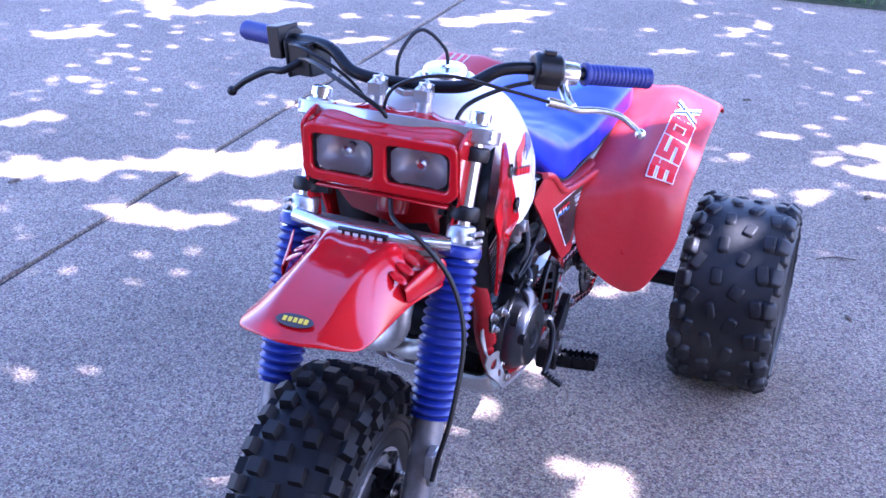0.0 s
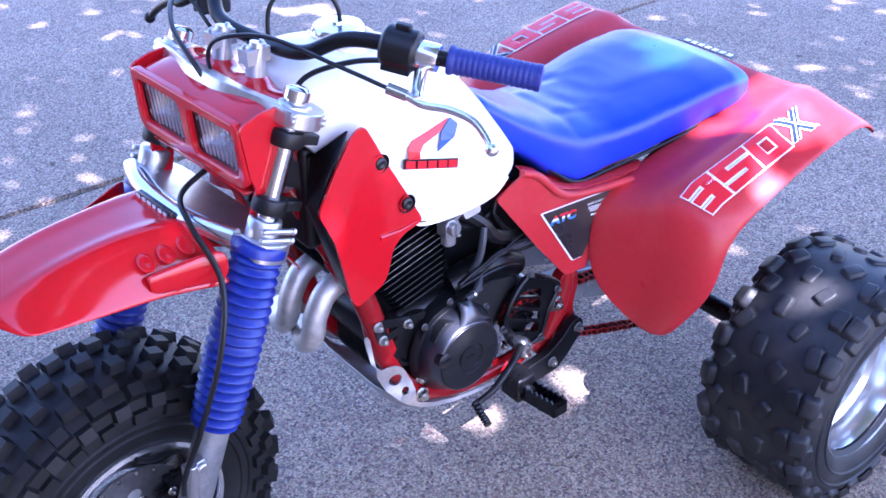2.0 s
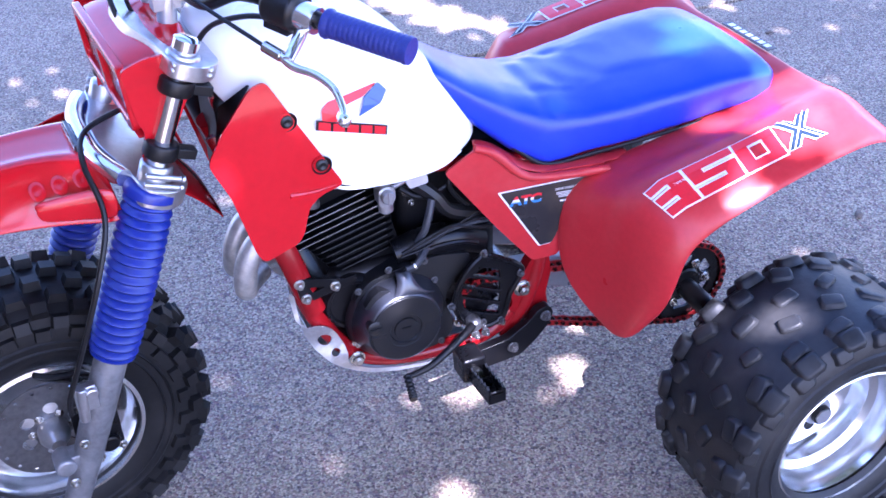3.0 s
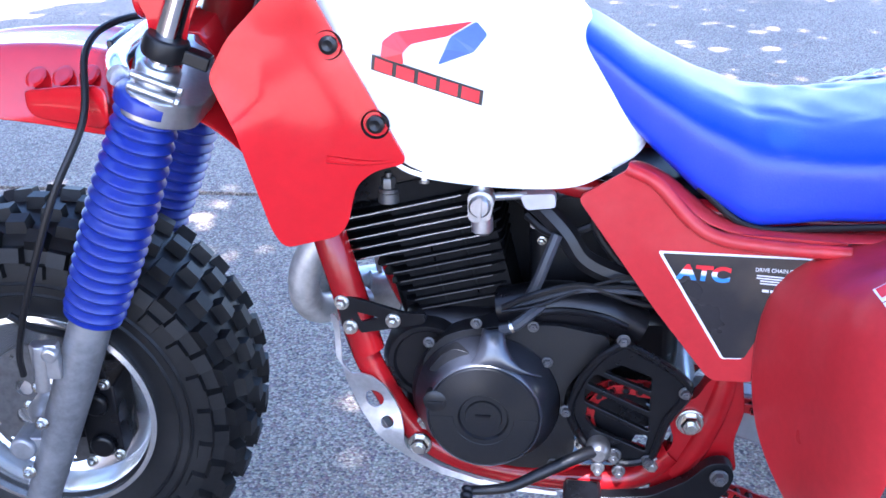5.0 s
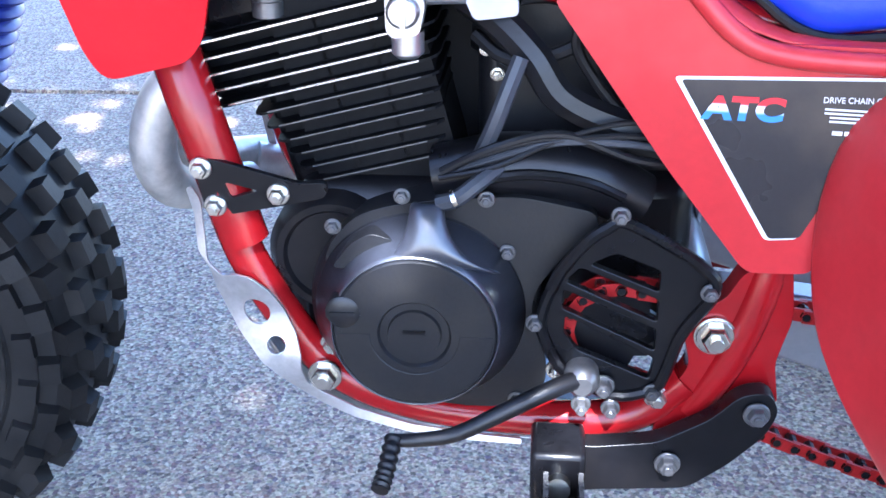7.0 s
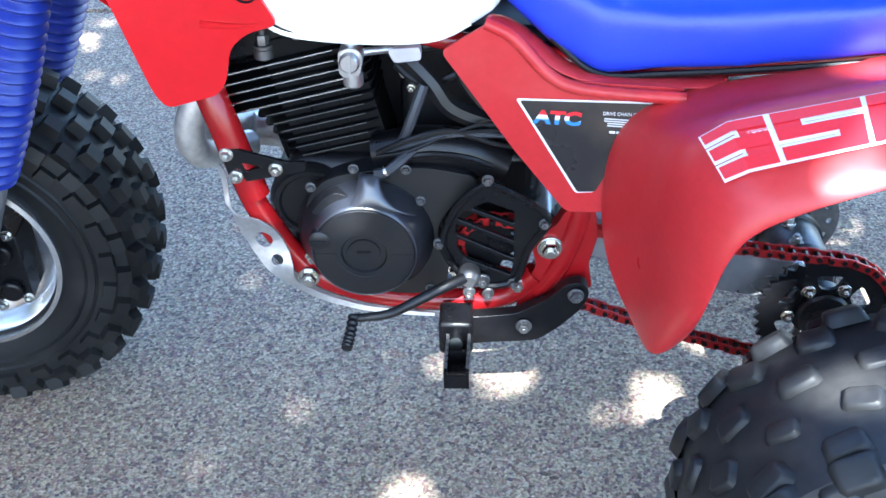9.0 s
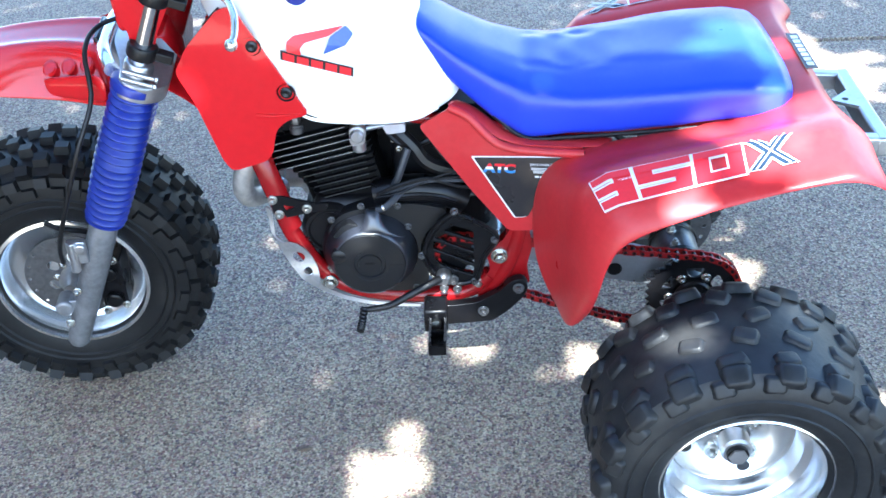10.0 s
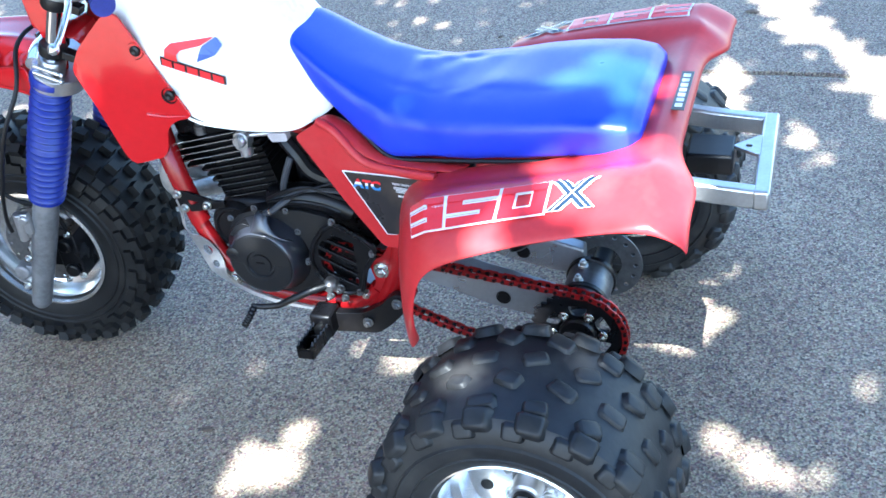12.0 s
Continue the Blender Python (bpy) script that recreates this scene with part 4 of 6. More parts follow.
for i, s in enumerate((1, -1)):
    mm = STEER if s == 1 else STEER @ BENT
    a, b = BAR[5].lerp(BAR[6], 0.06), BAR[6] + (BAR[6] - BAR[5]).normalized() * 0.006
    d = b - a
    prof = [(0.013, 0), (0.020, 0.001), (0.021, 0.006), (0.0185, 0.010)]
    L = d.length
    for k in range(14):
        h = 0.012 + (L - 0.022) * k / 14
        st = (L - 0.022) / 14
        prof += [(0.0178, h), (0.0188, h + st * 0.3), (0.0188, h + st * 0.7), (0.0178, h + st * 0.95)]
    prof += [(0.0195, L - 0.006), (0.0185, L), (1e-5, L)]
    part("grip", lathe(prof, 24, 'Z'), GRIP, bars, "dark blue rubber grip", m=mm @ Matrix.Translation(a) @ d.to_track_quat('Z', 'X').to_matrix().to_4x4(), angle=60)
    sw = INV @ own((0.462, -0.240, 0.980))
    q = (BAR[5] - BAR[4]).to_track_quat('Z', 'X').to_matrix().to_4x4()
    if s == 1:
        bm = disc(0.030, -0.028, 0.026, seg=28, axis='Z', bev=0.006)
        box((-0.03, -0.022, -0.022), (0.0, 0.022, 0.02), bm)
        box((0.020, -0.006, -0.012), (0.036, 0.006, 0.010), bm)
        part("switch_box", bm, PLASTIC, bars, "round black switch housing", m=mm @ Matrix.Translation(sw) @ q, bevel=0.002)
        pv = INV @ own((0.485, -0.270, 0.973))
        bm = lathe([(0.0115, -0.016), (0.019, -0.016), (0.020, -0.012), (0.020, 0.012), (0.019, 0.016), (0.0115, 0.016)], 24, 'Z')
        perch = part("lever_perch", bm, BRIGHT, bars, "polished clutch lever perch", m=mm @ Matrix.Translation(pv) @ q)
        P = [INV @ own(p) for p in ((0.486, -0.262, 0.975), (0.474, -0.268, 0.952), (0.458, -0.284, 0.935), (0.448, -0.298, 0.928))]
        part("perch_arm", tube(P, lambda t: 0.010 - 0.002 * t, 10, 4), BRIGHT, perch, m=mm)
        P = [INV @ own(p) for p in ((0.442, -0.284, 0.930), (0.454, -0.306, 0.922), (0.476, -0.334, 0.920), (0.493, -0.367, 0.912), (0.498, -0.392, 0.895), (0.496, -0.408, 0.885))]
        lv = part("clutch_lever", tube(P, lambda t: 0.0065 - 0.0015 * t, 12, 5), BRIGHT, perch, "polished clutch lever with ball end", m=mm)
        bm = bmesh.new()
        bmesh.ops.create_uvsphere(bm, u_segments=16, v_segments=12, radius=0.0095, matrix=Matrix.Translation(P[-1]))
        part("lever_ball", bm, BRIGHT, perch, m=mm)
        bm = tube([INV @ own((0.442, -0.284, 0.930)), INV @ own((0.424, -0.262, 0.938))], 0.0085, 12)
        part("cable_adjuster", bm, STEEL, perch, m=mm)
    else:
        bm = box((-0.045, -0.028, -0.030), (0.018, 0.024, 0.032))
        box((-0.05, -0.034, 0.030), (0.02, 0.028, 0.038), bm)
        part("brake_reservoir", bm, PLASTIC, bars, "black front brake reservoir", m=mm @ Matrix.Translation(sw + Vector((-0.012, 0.012, -0.012))) @ q, bevel=0.004)
        bm = disc(0.026, 0.028, 0.070, seg=24, axis='Z', bev=0.004)
        box((-0.03, -0.012, 0.03), (0.03, 0.035, 0.066), bm)
        part("throttle_box", bm, PLASTIC, bars, "black thumb throttle housing", m=mm @ Matrix.Translation(sw) @ q, bevel=0.002)
        P = [INV @ own(p) for p in ((0.430, -0.235, 0.955), (0.420, -0.270, 0.935), (0.430, -0.300, 0.930), (0.440, -0.345, 0.905), (0.445, -0.375, 0.880))]
        part("brake_lever", tube(P, lambda t: 0.0075 - 0.0015 * t, 12, 5), PLASTIC, bars, "black brake lever", m=mm)
        bm = bmesh.new()
        bmesh.ops.create_uvsphere(bm, u_segments=14, v_segments=10, radius=0.010, matrix=Matrix.Translation(P[-1]))
        part("lever_ball", bm, PLASTIC, bars, m=mm)
# bar clamps
for s in (-1, 1):
    c = Vector((fork_at(0.936).x, s * 0.042, 0.936))
    bm = tube([c + Vector((0, 0, -0.028)), c + Vector((0.004, 0, 0.012)), c + Vector((0.010, 0, 0.035))], lambda t: 0.016 - 0.004 * t, 14, 4)
    box(c + Vector((-0.018, -0.012, 0.008)), c + Vector((0.022, 0.012, 0.030)), bm)
    for dx in (-0.012, 0.016):
        hexbolt(c + Vector((dx, 0, 0.030)), 0.005, 0.006, 'Z', 1, bm)
    part("bar_clamp", bm, ALLOY, bars, "aluminium handlebar clamp", m=STEER, bevel=0.002)
bm = disc(0.024, 0, 0.012, fork_at(0.937, 0, -0.04), 6, 'Z', 0.002)
part("stem_nut", bm, STEEL, top_clamp, m=STEER)

# -- cables and hoses --
def cable(name, pts, r=0.0032, material=PLASTIC, label="black control cable", turned=True):
    part(name, tube([own(p) for p in pts] if turned else pts, r, 8, 8), material, trike, label)


cable("clutch_cable", [(0.424, -0.262, 0.938), (0.378, -0.205, 0.962), (0.315, -0.12, 0.99), (0.265, -0.055, 0.975), (0.262, -0.03, 0.925), (0.30, -0.02, 0.88), (0.37, -0.02, 0.80)])
cable("brake_hose", [(0.325, 0.185, 0.965), (0.27, 0.12, 0.985), (0.235, 0.03, 0.972), (0.238, -0.045, 0.935), (0.262, -0.05, 0.88)], 0.0042, label="front brake hose with a bright sleeve")
cable("throttle_cable", [(0.335, 0.215, 0.985), (0.30, 0.16, 0.995), (0.30, 0.08, 0.965), (0.315, 0.04, 0.92), (0.35, 0.03, 0.85)])
cable("loop_cable", [(0.372, 0.010, 0.92), (0.384, 0.012, 0.985), (0.434, -0.003, 1.022), (0.468, -0.033, 0.985), (0.474, -0.038, 0.945)], 0.0036)
cable("switch_wire", [(0.455, -0.235, 0.962), (0.41, -0.190, 0.955), (0.365, -0.135, 0.925), (0.335, -0.125, 0.885), (0.315, -0.12, 0.84)], 0.0042)
cable("lower_brake_hose", [STEER @ Vector(p) for p in ((0.235, -0.015, 0.79), (0.165, -0.05, 0.785), (0.145, -0.105, 0.765), (0.150, -0.158, 0.70), (0.115, -0.196, 0.62), (0.065, -0.198, 0.50), (0.035, -0.186, 0.42), (0.03, -0.18, 0.38))], 0.0044, label="black hose down the fork leg", turned=False)

# -- fuel tank --
def tank():
    S = [(0.345, 0.845, 0.905, 0.050), (0.365, 0.805, 0.925, 0.085), (0.405, 0.765, 0.940, 0.118), (0.46, 0.692, 0.932, 0.144), (0.53, 0.631, 0.922, 0.147), (0.60, 0.619, 0.900, 0.139), (0.66, 0.612, 0.856, 0.130), (0.71, 0.611, 0.800, 0.120), (0.755, 0.632, 0.740, 0.106), (0.796, 0.654, 0.690, 0.088)]
    half = [(0, 0), (0.55, 0), (0.90, 0.0), (0.985, 0.012), (1.0, 0.05), (1.0, 0.16), (1.0, 0.32), (0.985, 0.48), (0.94, 0.62), (0.85, 0.76), (0.70, 0.88), (0.48, 0.965), (0.22, 0.998), (0, 1.0)]
    rings = []
    for x, zb, zt, w in S:
        ring = [(x, w * u, zb + (zt - zb) * v) for u, v in half] + [(x, -w * u, zb + (zt - zb) * v) for u, v in reversed(half[1:-1])]
        rings.append(ring)
    t = part("fuel_tank", loft(rings), WHITE, trike, "white plastic fuel tank", sub=2)
    # seam lip along the lower edge
    for s in (-1, 1):
        bm = tube([(0.50, s * 0.144, 0.660), (0.53, s * 0.143, 0.638), (0.58, s * 0.139, 0.627), (0.65, s * 0.129, 0.619), (0.71, s * 0.118, 0.619), (0.75, s * 0.107, 0.634)], 0.0028, 8, 5)
        part("seam_lip", bm, WHITE, t)
    bm = lathe([(0.040, 0.915), (0.043, 0.922), (0.043, 0.942), (0.038, 0.949), (0.026, 0.950), (0.012, 0.951), (0.010, 0.955), (1e-5, 0.955)], 32, 'Z', (0.485, -0.006, 0))
    part("filler_cap", bm, BRIGHT, t, "silver filler cap")
    part("filler_ring", lathe([(0.058, 0.918), (0.056, 0.930), (0.048, 0.933), (0.044, 0.930)], 36, 'Z', (0.485, -0.006, 0)), ALLOY, t)

    # flank emblem: a plain wing shape over a row of red bars
    def flank(x, z):
        return -0.1495 + 0.115 * max(0, x - 0.52) + 0.10 * max(0, 0.49 - x) + 0.45 * max(0, z - 0.775)
    for s in (-1, 1):
        def stick(name, pts, mat_, lift):
            bm = plate(pts, 0, 0.0012, bend=lambda x, z: flank(x, z) - lift)
            part(name, bm, mat_, t, smooth=False, m=None if s < 0 else MIRROR)
        o = rounded([(0.504, 0.767), (0.506, 0.783), (0.518, 0.792), (0.601, 0.801), (0.575, 0.787), (0.536, 0.780), (0.527, 0.771), (0.528, 0.759)], 0.003)
        stick("emblem_sweep", o, DRED, 0.001)
        o = rounded([(0.604, 0.801), (0.616, 0.788), (0.602, 0.771), (0.564, 0.758), (0.571, 0.772), (0.577, 0.786)], 0.003)
        stick("emblem_wing", o, DBLUE, 0.0014)

        def foot(x):
            return 0.7530 - (x - 0.494) * 0.345
        stick("emblem_base", [(0.493, foot(0.493)), (0.610, foot(0.610)), (0.612, foot(0.610) + 0.0165), (0.495, foot(0.493) + 0.0165)], DECAL, 0.0008)
        for i in range(5):
            x0, x1 = 0.497 + i * 0.0228, 0.497 + i * 0.0228 + 0.0185
            stick("emblem_bar", [(x0, foot(x0) + 0.002), (x1, foot(x1) + 0.002), (x1 + 0.0015, foot(x1) + 0.0145), (x0 + 0.0015, foot(x0) + 0.0145)], DRED, 0.0022)


tank()

# -- radiator shrouds --
def shroud(m):
    o = rounded([(0.400, 0.846), (0.425, 0.850), (0.466, 0.770), (0.530, 0.650), (0.492, 0.640), (0.470, 0.622), (0.458, 0.575), (0.446, 0.560), (0.386, 0.548), (0.374, 0.570), (0.345, 0.690), (0.320, 0.748), (0.345, 0.790)], 0.012)
    bm = plate(o, -0.146, -0.141)
    bmesh.ops.subdivide_edges(bm, edges=[e for e in bm.edges if e.calc_length() > 0.03], cuts=2, use_grid_fill=False)
    bmesh.ops.triangulate(bm, faces=bm.faces)
    for v in bm.verts:
        x, z = v.co.x, v.co.z
        f = max(0, min(1, (0.46 - x) / 0.12))
        v.co.y += -0.026 * f + 0.05 * max(0, 0.345 - x) - 0.006 * math.sin((z - 0.55) * 10) + 0.05 * max(0, z - 0.80)
    ob = part("tank_shroud", bm, RED, trike, "glossy red plastic tank shroud", m=m, bevel=0.002, angle=50)
    for x, z in ((0.449, 0.780), (0.496, 0.694)):
        bm = lathe([(0.016, -0.155), (0.012, -0.149), (0.010, -0.149), (0.010, -0.156), (0.006, -0.158), (1e-5, -0.156)], 20, at=(x, 0, z))
        part("shroud_screw", bm, PLASTIC, ob, m=m)
    bm = tube([(0.44, -0.155, 0.654), (0.48, -0.153, 0.650), (0.52, -0.150, 0.652)], lambda t: 0.001 + 0.004 * (1 - t), 8, 4)
    part("crease", bm, RED, ob, m=m)
    # inner sheet towards the steering head, black for the shade in the hollow
    bm = sheet([[(0.400, -0.140, 0.845), (0.36, -0.10, 0.80), (0.37, -0.07, 0.78)], [(0.335, -0.150, 0.745), (0.345, -0.10, 0.72), (0.37, -0.07, 0.70)], [(0.385, -0.150, 0.565), (0.39, -0.11, 0.56), (0.41, -0.075, 0.56)]])
    part("inner_duct", bm, PLASTIC, ob, m=m, solid=0.004)


both(shroud)

# -- seat --
def seat():
    S = [(0.690, 0.752, 0.782, 0.062), (0.720, 0.722, 0.784, 0.082), (0.785, 0.660, 0.744, 0.104), (0.845, 0.604, 0.714, 0.120), (0.905, 0.572, 0.692, 0.136), (0.98, 0.582, 0.684, 0.148), (1.06, 0.591, 0.692, 0.158), (1.14, 0.601, 0.701, 0.166), (1.22, 0.611, 0.708, 0.172), (1.29, 0.620, 0.708, 0.174), (1.330, 0.628, 0.700, 0.168), (1.352, 0.634, 0.682, 0.148)]
    rings = []
    fine = [tuple(a[k] + (b[k] - a[k]) * f / 4 for k in range(4)) for a, b in zip(S, S[1:]) for f in range(4)] + [S[-1]]
    for x, zb, zt, w in fine:
        ring = []
        n = 64
        for k in range(n):
            a = 2 * math.pi * k / n
            c, s = math.cos(a), math.sin(a)
            z = (zb + zt) / 2 + (zt - zb) / 2 * math.copysign(abs(s) ** (0.62 if s > 0 else 0.3), s)
            y = w * math.copysign(abs(c) ** 0.42, c) * (1.0 - 0.17 * max(0, s) ** 2)
            # slack wrinkles in the cover
            wr = 0.0034 * noise.noise(Vector((x * 14, y * 10, z * 8))) + 0.006 * math.exp(-((x - 0.95) / 0.08) ** 2) * noise.noise(Vector((x * 40, y * 14, 2)))
            top = max(0, s)
            wr += top * 0.016 * math.exp(-((x - 0.985) / 0.09) ** 2 - ((y - 0.01) / 0.08) ** 2) * noise.noise(Vector((x * 26, y * 34, 5)))
            wr += top * 0.0050 * math.exp(-((y + 0.055 + 0.10 * (x - 1.1)) / 0.010) ** 2) * max(0, 1 - abs(x - 1.12) / 0.16)
            ring.append((x, y + wr * c, z + wr * s))
        rings.append(ring)
    s_ob = part("seat", loft(rings), BLUE, trike, "blue vinyl bench seat with slack wrinkles", sub=2)
    # black strip stands in for the shadow under the seat's edge
    bm = tube([(0.845, -0.112, 0.618), (0.90, -0.128, 0.580), (0.98, -0.138, 0.584), (1.14, -0.155, 0.602), (1.29, -0.163, 0.621), (1.335, -0.132, 0.635)], 0.004, 8, 5)
    part("seat_base_edge", bm, PLASTIC, s_ob)


seat()

# -- rear mudguard --
COLS = [(-0.386, 0), (-0.378, 1), (-0.350, 2), (-0.299, 3), (-0.260, 4), (-0.230, 5), (-0.194, 6), (-0.154, 7)]
PROF = {  # side profiles (x, z) from the foot of the leg shield up and back along the top
    0: [(1.000, 0.346), (1.004, 0.381), (1.010, 0.435), (1.026, 0.508), (1.065, 0.538), (1.150, 0.574), (1.240, 0.602), (1.320, 0.623), (1.396, 0.636), (1.449, 0.612)],
    1: [(0.985, 0.321), (0.990, 0.366), (0.996, 0.430), (1.010, 0.520), (1.055, 0.554), (1.150, 0.587), (1.240, 0.612), (1.320, 0.632), (1.396, 0.644), (1.451, 0.617)],
    2: [(0.968, 0.301), (0.972, 0.351), (0.976, 0.430), (0.988, 0.550), (1.040, 0.577), (1.150, 0.606), (1.240, 0.628), (1.320, 0.646), (1.386, 0.656), (1.448, 0.625)],
    3: [(0.960, 0.293), (0.958, 0.351), (0.960, 0.440), (0.968, 0.560), (1.025, 0.600), (1.150, 0.628), (1.240, 0.649), (1.320, 0.666), (1.381, 0.675), (1.446, 0.634)],
    4: [(0.955, 0.296), (0.948, 0.351), (0.948, 0.440), (0.956, 0.560), (1.020, 0.603), (1.150, 0.630), (1.240, 0.651), (1.320, 0.668), (1.396, 0.677), (1.450, 0.640)],
    5: [(0.950, 0.304), (0.938, 0.356), (0.936, 0.440), (0.945, 0.548), (1.010, 0.586), (1.150, 0.610), (1.240, 0.630), (1.320, 0.650), (1.391, 0.668), (1.440, 0.645)],
    6: [(0.938, 0.321), (0.925, 0.366), (0.922, 0.440), (0.932, 0.540), (1.000, 0.580), (1.150, 0.604), (1.240, 0.624), (1.320, 0.646), (1.386, 0.670), (1.424, 0.650)],
    7: [(0.925, 0.346), (0.912, 0.376), (0.908, 0.440), (0.920, 0.532), (0.985, 0.578), (1.150, 0.602), (1.240, 0.622), (1.320, 0.644), (1.384, 0.671), (1.416, 0.653)]}



def guard_point(col, row, lift=0.0):
    """A point of the left mudguard's skin, by column 0..7 and row 0..9, raised off it."""
    def at(c, r):
        c, r = max(0, min(7, c)), max(0, min(9, r))
        c0, r0 = min(6, int(c)), min(8, int(r))
        fc, fr = c - c0, r - r0

        def p(ci, ri):
            x, z = PROF[ci][ri]
            y = COLS[ci][0]
            return Vector((x, y if ri > 1 else -0.285 + (y + 0.285) * (0.5 if ri == 0 else 0.8), z))
        return (p(c0, r0) * (1 - fc) + p(c0 + 1, r0) * fc) * (1 - fr) + (p(c0, r0 + 1) * (1 - fc) + p(c0 + 1, r0 + 1) * fc) * fr
    q = at(col, row)
    if lift:
        n = (at(col, row + 0.3) - at(col, row - 0.3)).cross(at(col + 0.3, row) - at(col - 0.3, row))
        n.normalize()
        if n.z < 0:
            n = -n
        q = q + n * lift
    return q


def lift_right(x, y):
    """The right mudguard stands a little higher towards its front and lies flatter."""
    return (0.018 - 0.012 * max(0, min(1, (x - 1.15) / 0.21))) * max(0, min(1, (-y - 0.15) / 0.10)) + 0.020 * max(0, min(1.3, (-y - 0.295) / 0.055))


def rear_guard():
    bm = bmesh.new()
    R = []
    mids = (-0.10, -0.05, 0.0, 0.05, 0.10)
    for r in range(10):
        row = [bm.verts.new(guard_point(c, r)) for c in range(8)]
        if r >= 7:
            x, z = PROF[7][r]
            row += [bm.verts.new((x, y, z + 0.002)) for y in mids]
        right = [bm.verts.new(MIRROR @ guard_point(c, r) + Vector((0, 0, lift_right(*guard_point(c, r)[:2]) if r > 3 else 0))) for c in reversed(range(8))]
        R.append((row, right))
    for (a, ar), (b, br) in zip(R, R[1:]):
        A, B = a[:8], b[:8]
        for k in range(7):
            bm.faces.new((A[k], A[k + 1], B[k + 1], B[k]))
            bm.faces.new((ar[k], ar[k + 1], br[k + 1], br[k]))
        if len(a) > 8 and len(b) > 8:
            M, N = a[7:] + [ar[0]], b[7:] + [br[0]]
            for k in range(len(M) - 1):
                bm.faces.new((M[k], M[k + 1], N[k + 1], N[k]))
    # rolled rear edge
    last = R[-1][0] + R[-1][1]
    low = [bm.verts.new(v.co + Vector((0.002 if abs(v.co.y) > 0.2 else -0.004, 0, -0.016))) for v in last]
    for k in range(len(last) - 1):
        bm.faces.new((last[k], last[k + 1], low[k + 1], low[k]))
    cr = bm.edges.layers.float.new("crease_edge")
    keep = []
    for row, right in R:
        keep += [row[3], right[4]]
    for a, b in zip(keep, keep[2:]):
        e = bm.edges.get((a, b))
        e[cr] = 0.5
    for a, b in list(zip(R[4][0][:5], R[4][0][1:5])) + list(zip(R[4][1][3:], R[4][1][4:])):
        bm.edges.get((a, b))[cr] = 0.75
    brow = R[8][0] + R[8][1]
    for a, b in zip(brow, brow[1:]):
        bm.edges.get((a, b))[cr] = 0.8
    for (a, ar), (b, br) in zip(R[7:], R[8:]):
        for c in (2,):
            bm.edges.get((a[c], b[c]))[cr] = 0.6
            bm.edges.get((ar[7 - c], br[7 - c]))[cr] = 0.6
    g = part("rear_mudguard", bm, FADED, trike, "sun-faded red plastic rear mudguard with leg shields", solid=0.004, sub=2)

    # big model figures on both flanks
    def glyph(ch):
        bars = {'3': [(0, 1, 0.74, 1), (0, 1, 0.37, 0.63), (0, 1, 0, 0.26), (0.66, 1, 0, 1)],
                '5': [(0, 1, 0.72, 1), (0, 1, 0.38, 0.62), (0, 1, 0, 0.28), (0, 0.32, 0.38, 1), (0.68, 1, 0, 0.62)],
                '0': [(0, 1, 0.72, 1), (0, 1, 0, 0.28), (0, 0.32, 0, 1), (0.68, 1, 0, 1)]}
        return bars[ch]

    def row_of(x):
        xs = [1.045, 1.15, 1.24, 1.32, 1.39, 1.45]
        for i in range(5):
            if x <= xs[i + 1]:
                return i + (x - xs[i]) / (xs[i + 1] - xs[i])
        return 5.0
    for m in (None, MIRROR):
        def skin(x, t, lift):
            """A point of the lettering; on the right flank it runs from the tail forward."""
            q = guard_point(2.0 + 1.15 * t, 4 + row_of(x if m is None else 2.370 - x), lift)
            return q if m is None else q + Vector((0, 0, lift_right(q.x, q.y)))
        for ch, x0 in zip("350", (0.998, 1.078, 1.158)):
            bw, br = bmesh.new(), bmesh.new()
            w = 0.076
            for a, b, c, d in glyph(ch):
                for bm, e, lift in ((bw, 0.045, 0.0028), (br, -0.012, 0.0042)):
                    n = 5
                    for i in range(n):
                        xa, xb = [x0 + w * (a - e * 0.7 + (b - a + 1.4 * e) * (i + k) / n) for k in (0, 1)]
                        lo, hi = c - e, d + e
                        bm.faces.new([bm.verts.new(skin(xx, tt, lift)) for xx, tt in ((xa, lo), (xb, lo), (xb, hi), (xa, hi))])
            outl = part("figure_outline", bw, DWHITE, g, "white outlined figure", smooth=False, m=m)
            part("figure", br, DRED, outl, "red figure", smooth=False, m=m)
        bw, bb, bl = bmesh.new(), bmesh.new(), bmesh.new()
        for bm, w, lift in ((bw, 0.0125, 0.0028), (bb, 0.0092, 0.0044), (bl, 0.0011, 0.0060)):
            for (xa, ta), (xb, tb) in (((1.248, 0.04), (1.300, 1.0)), ((1.300, 0.04), (1.248, 1.0))):
                n = 6
                for i in range(n):
                    q = [(i / n, -1), ((i + 1) / n, -1), ((i + 1) / n, 1), (i / n, 1)]
                    bm.faces.new([bm.verts.new(skin(xa + (xb - xa) * f + k * w, ta + (tb - ta) * f, lift + (0.0004 if xa > 1.3 else 0))) for f, k in q])
        outl = part("letter_outline", bw, DWHITE, g, "white outlined letter", smooth=False, m=m)
        part("letter", bb, NAVY, outl, "navy letter", smooth=False, m=m)
        part("letter_inline", bl, DWHITE, outl, "thin white inline", smooth=False, m=m)
    # black strip with white bars behind the seat
    strip = part("rear_strip", box((1.386, -0.083, 0.6745), (1.407, 0.062, 0.676)), DECAL, g, "black strip sticker with white bars", smooth=False)
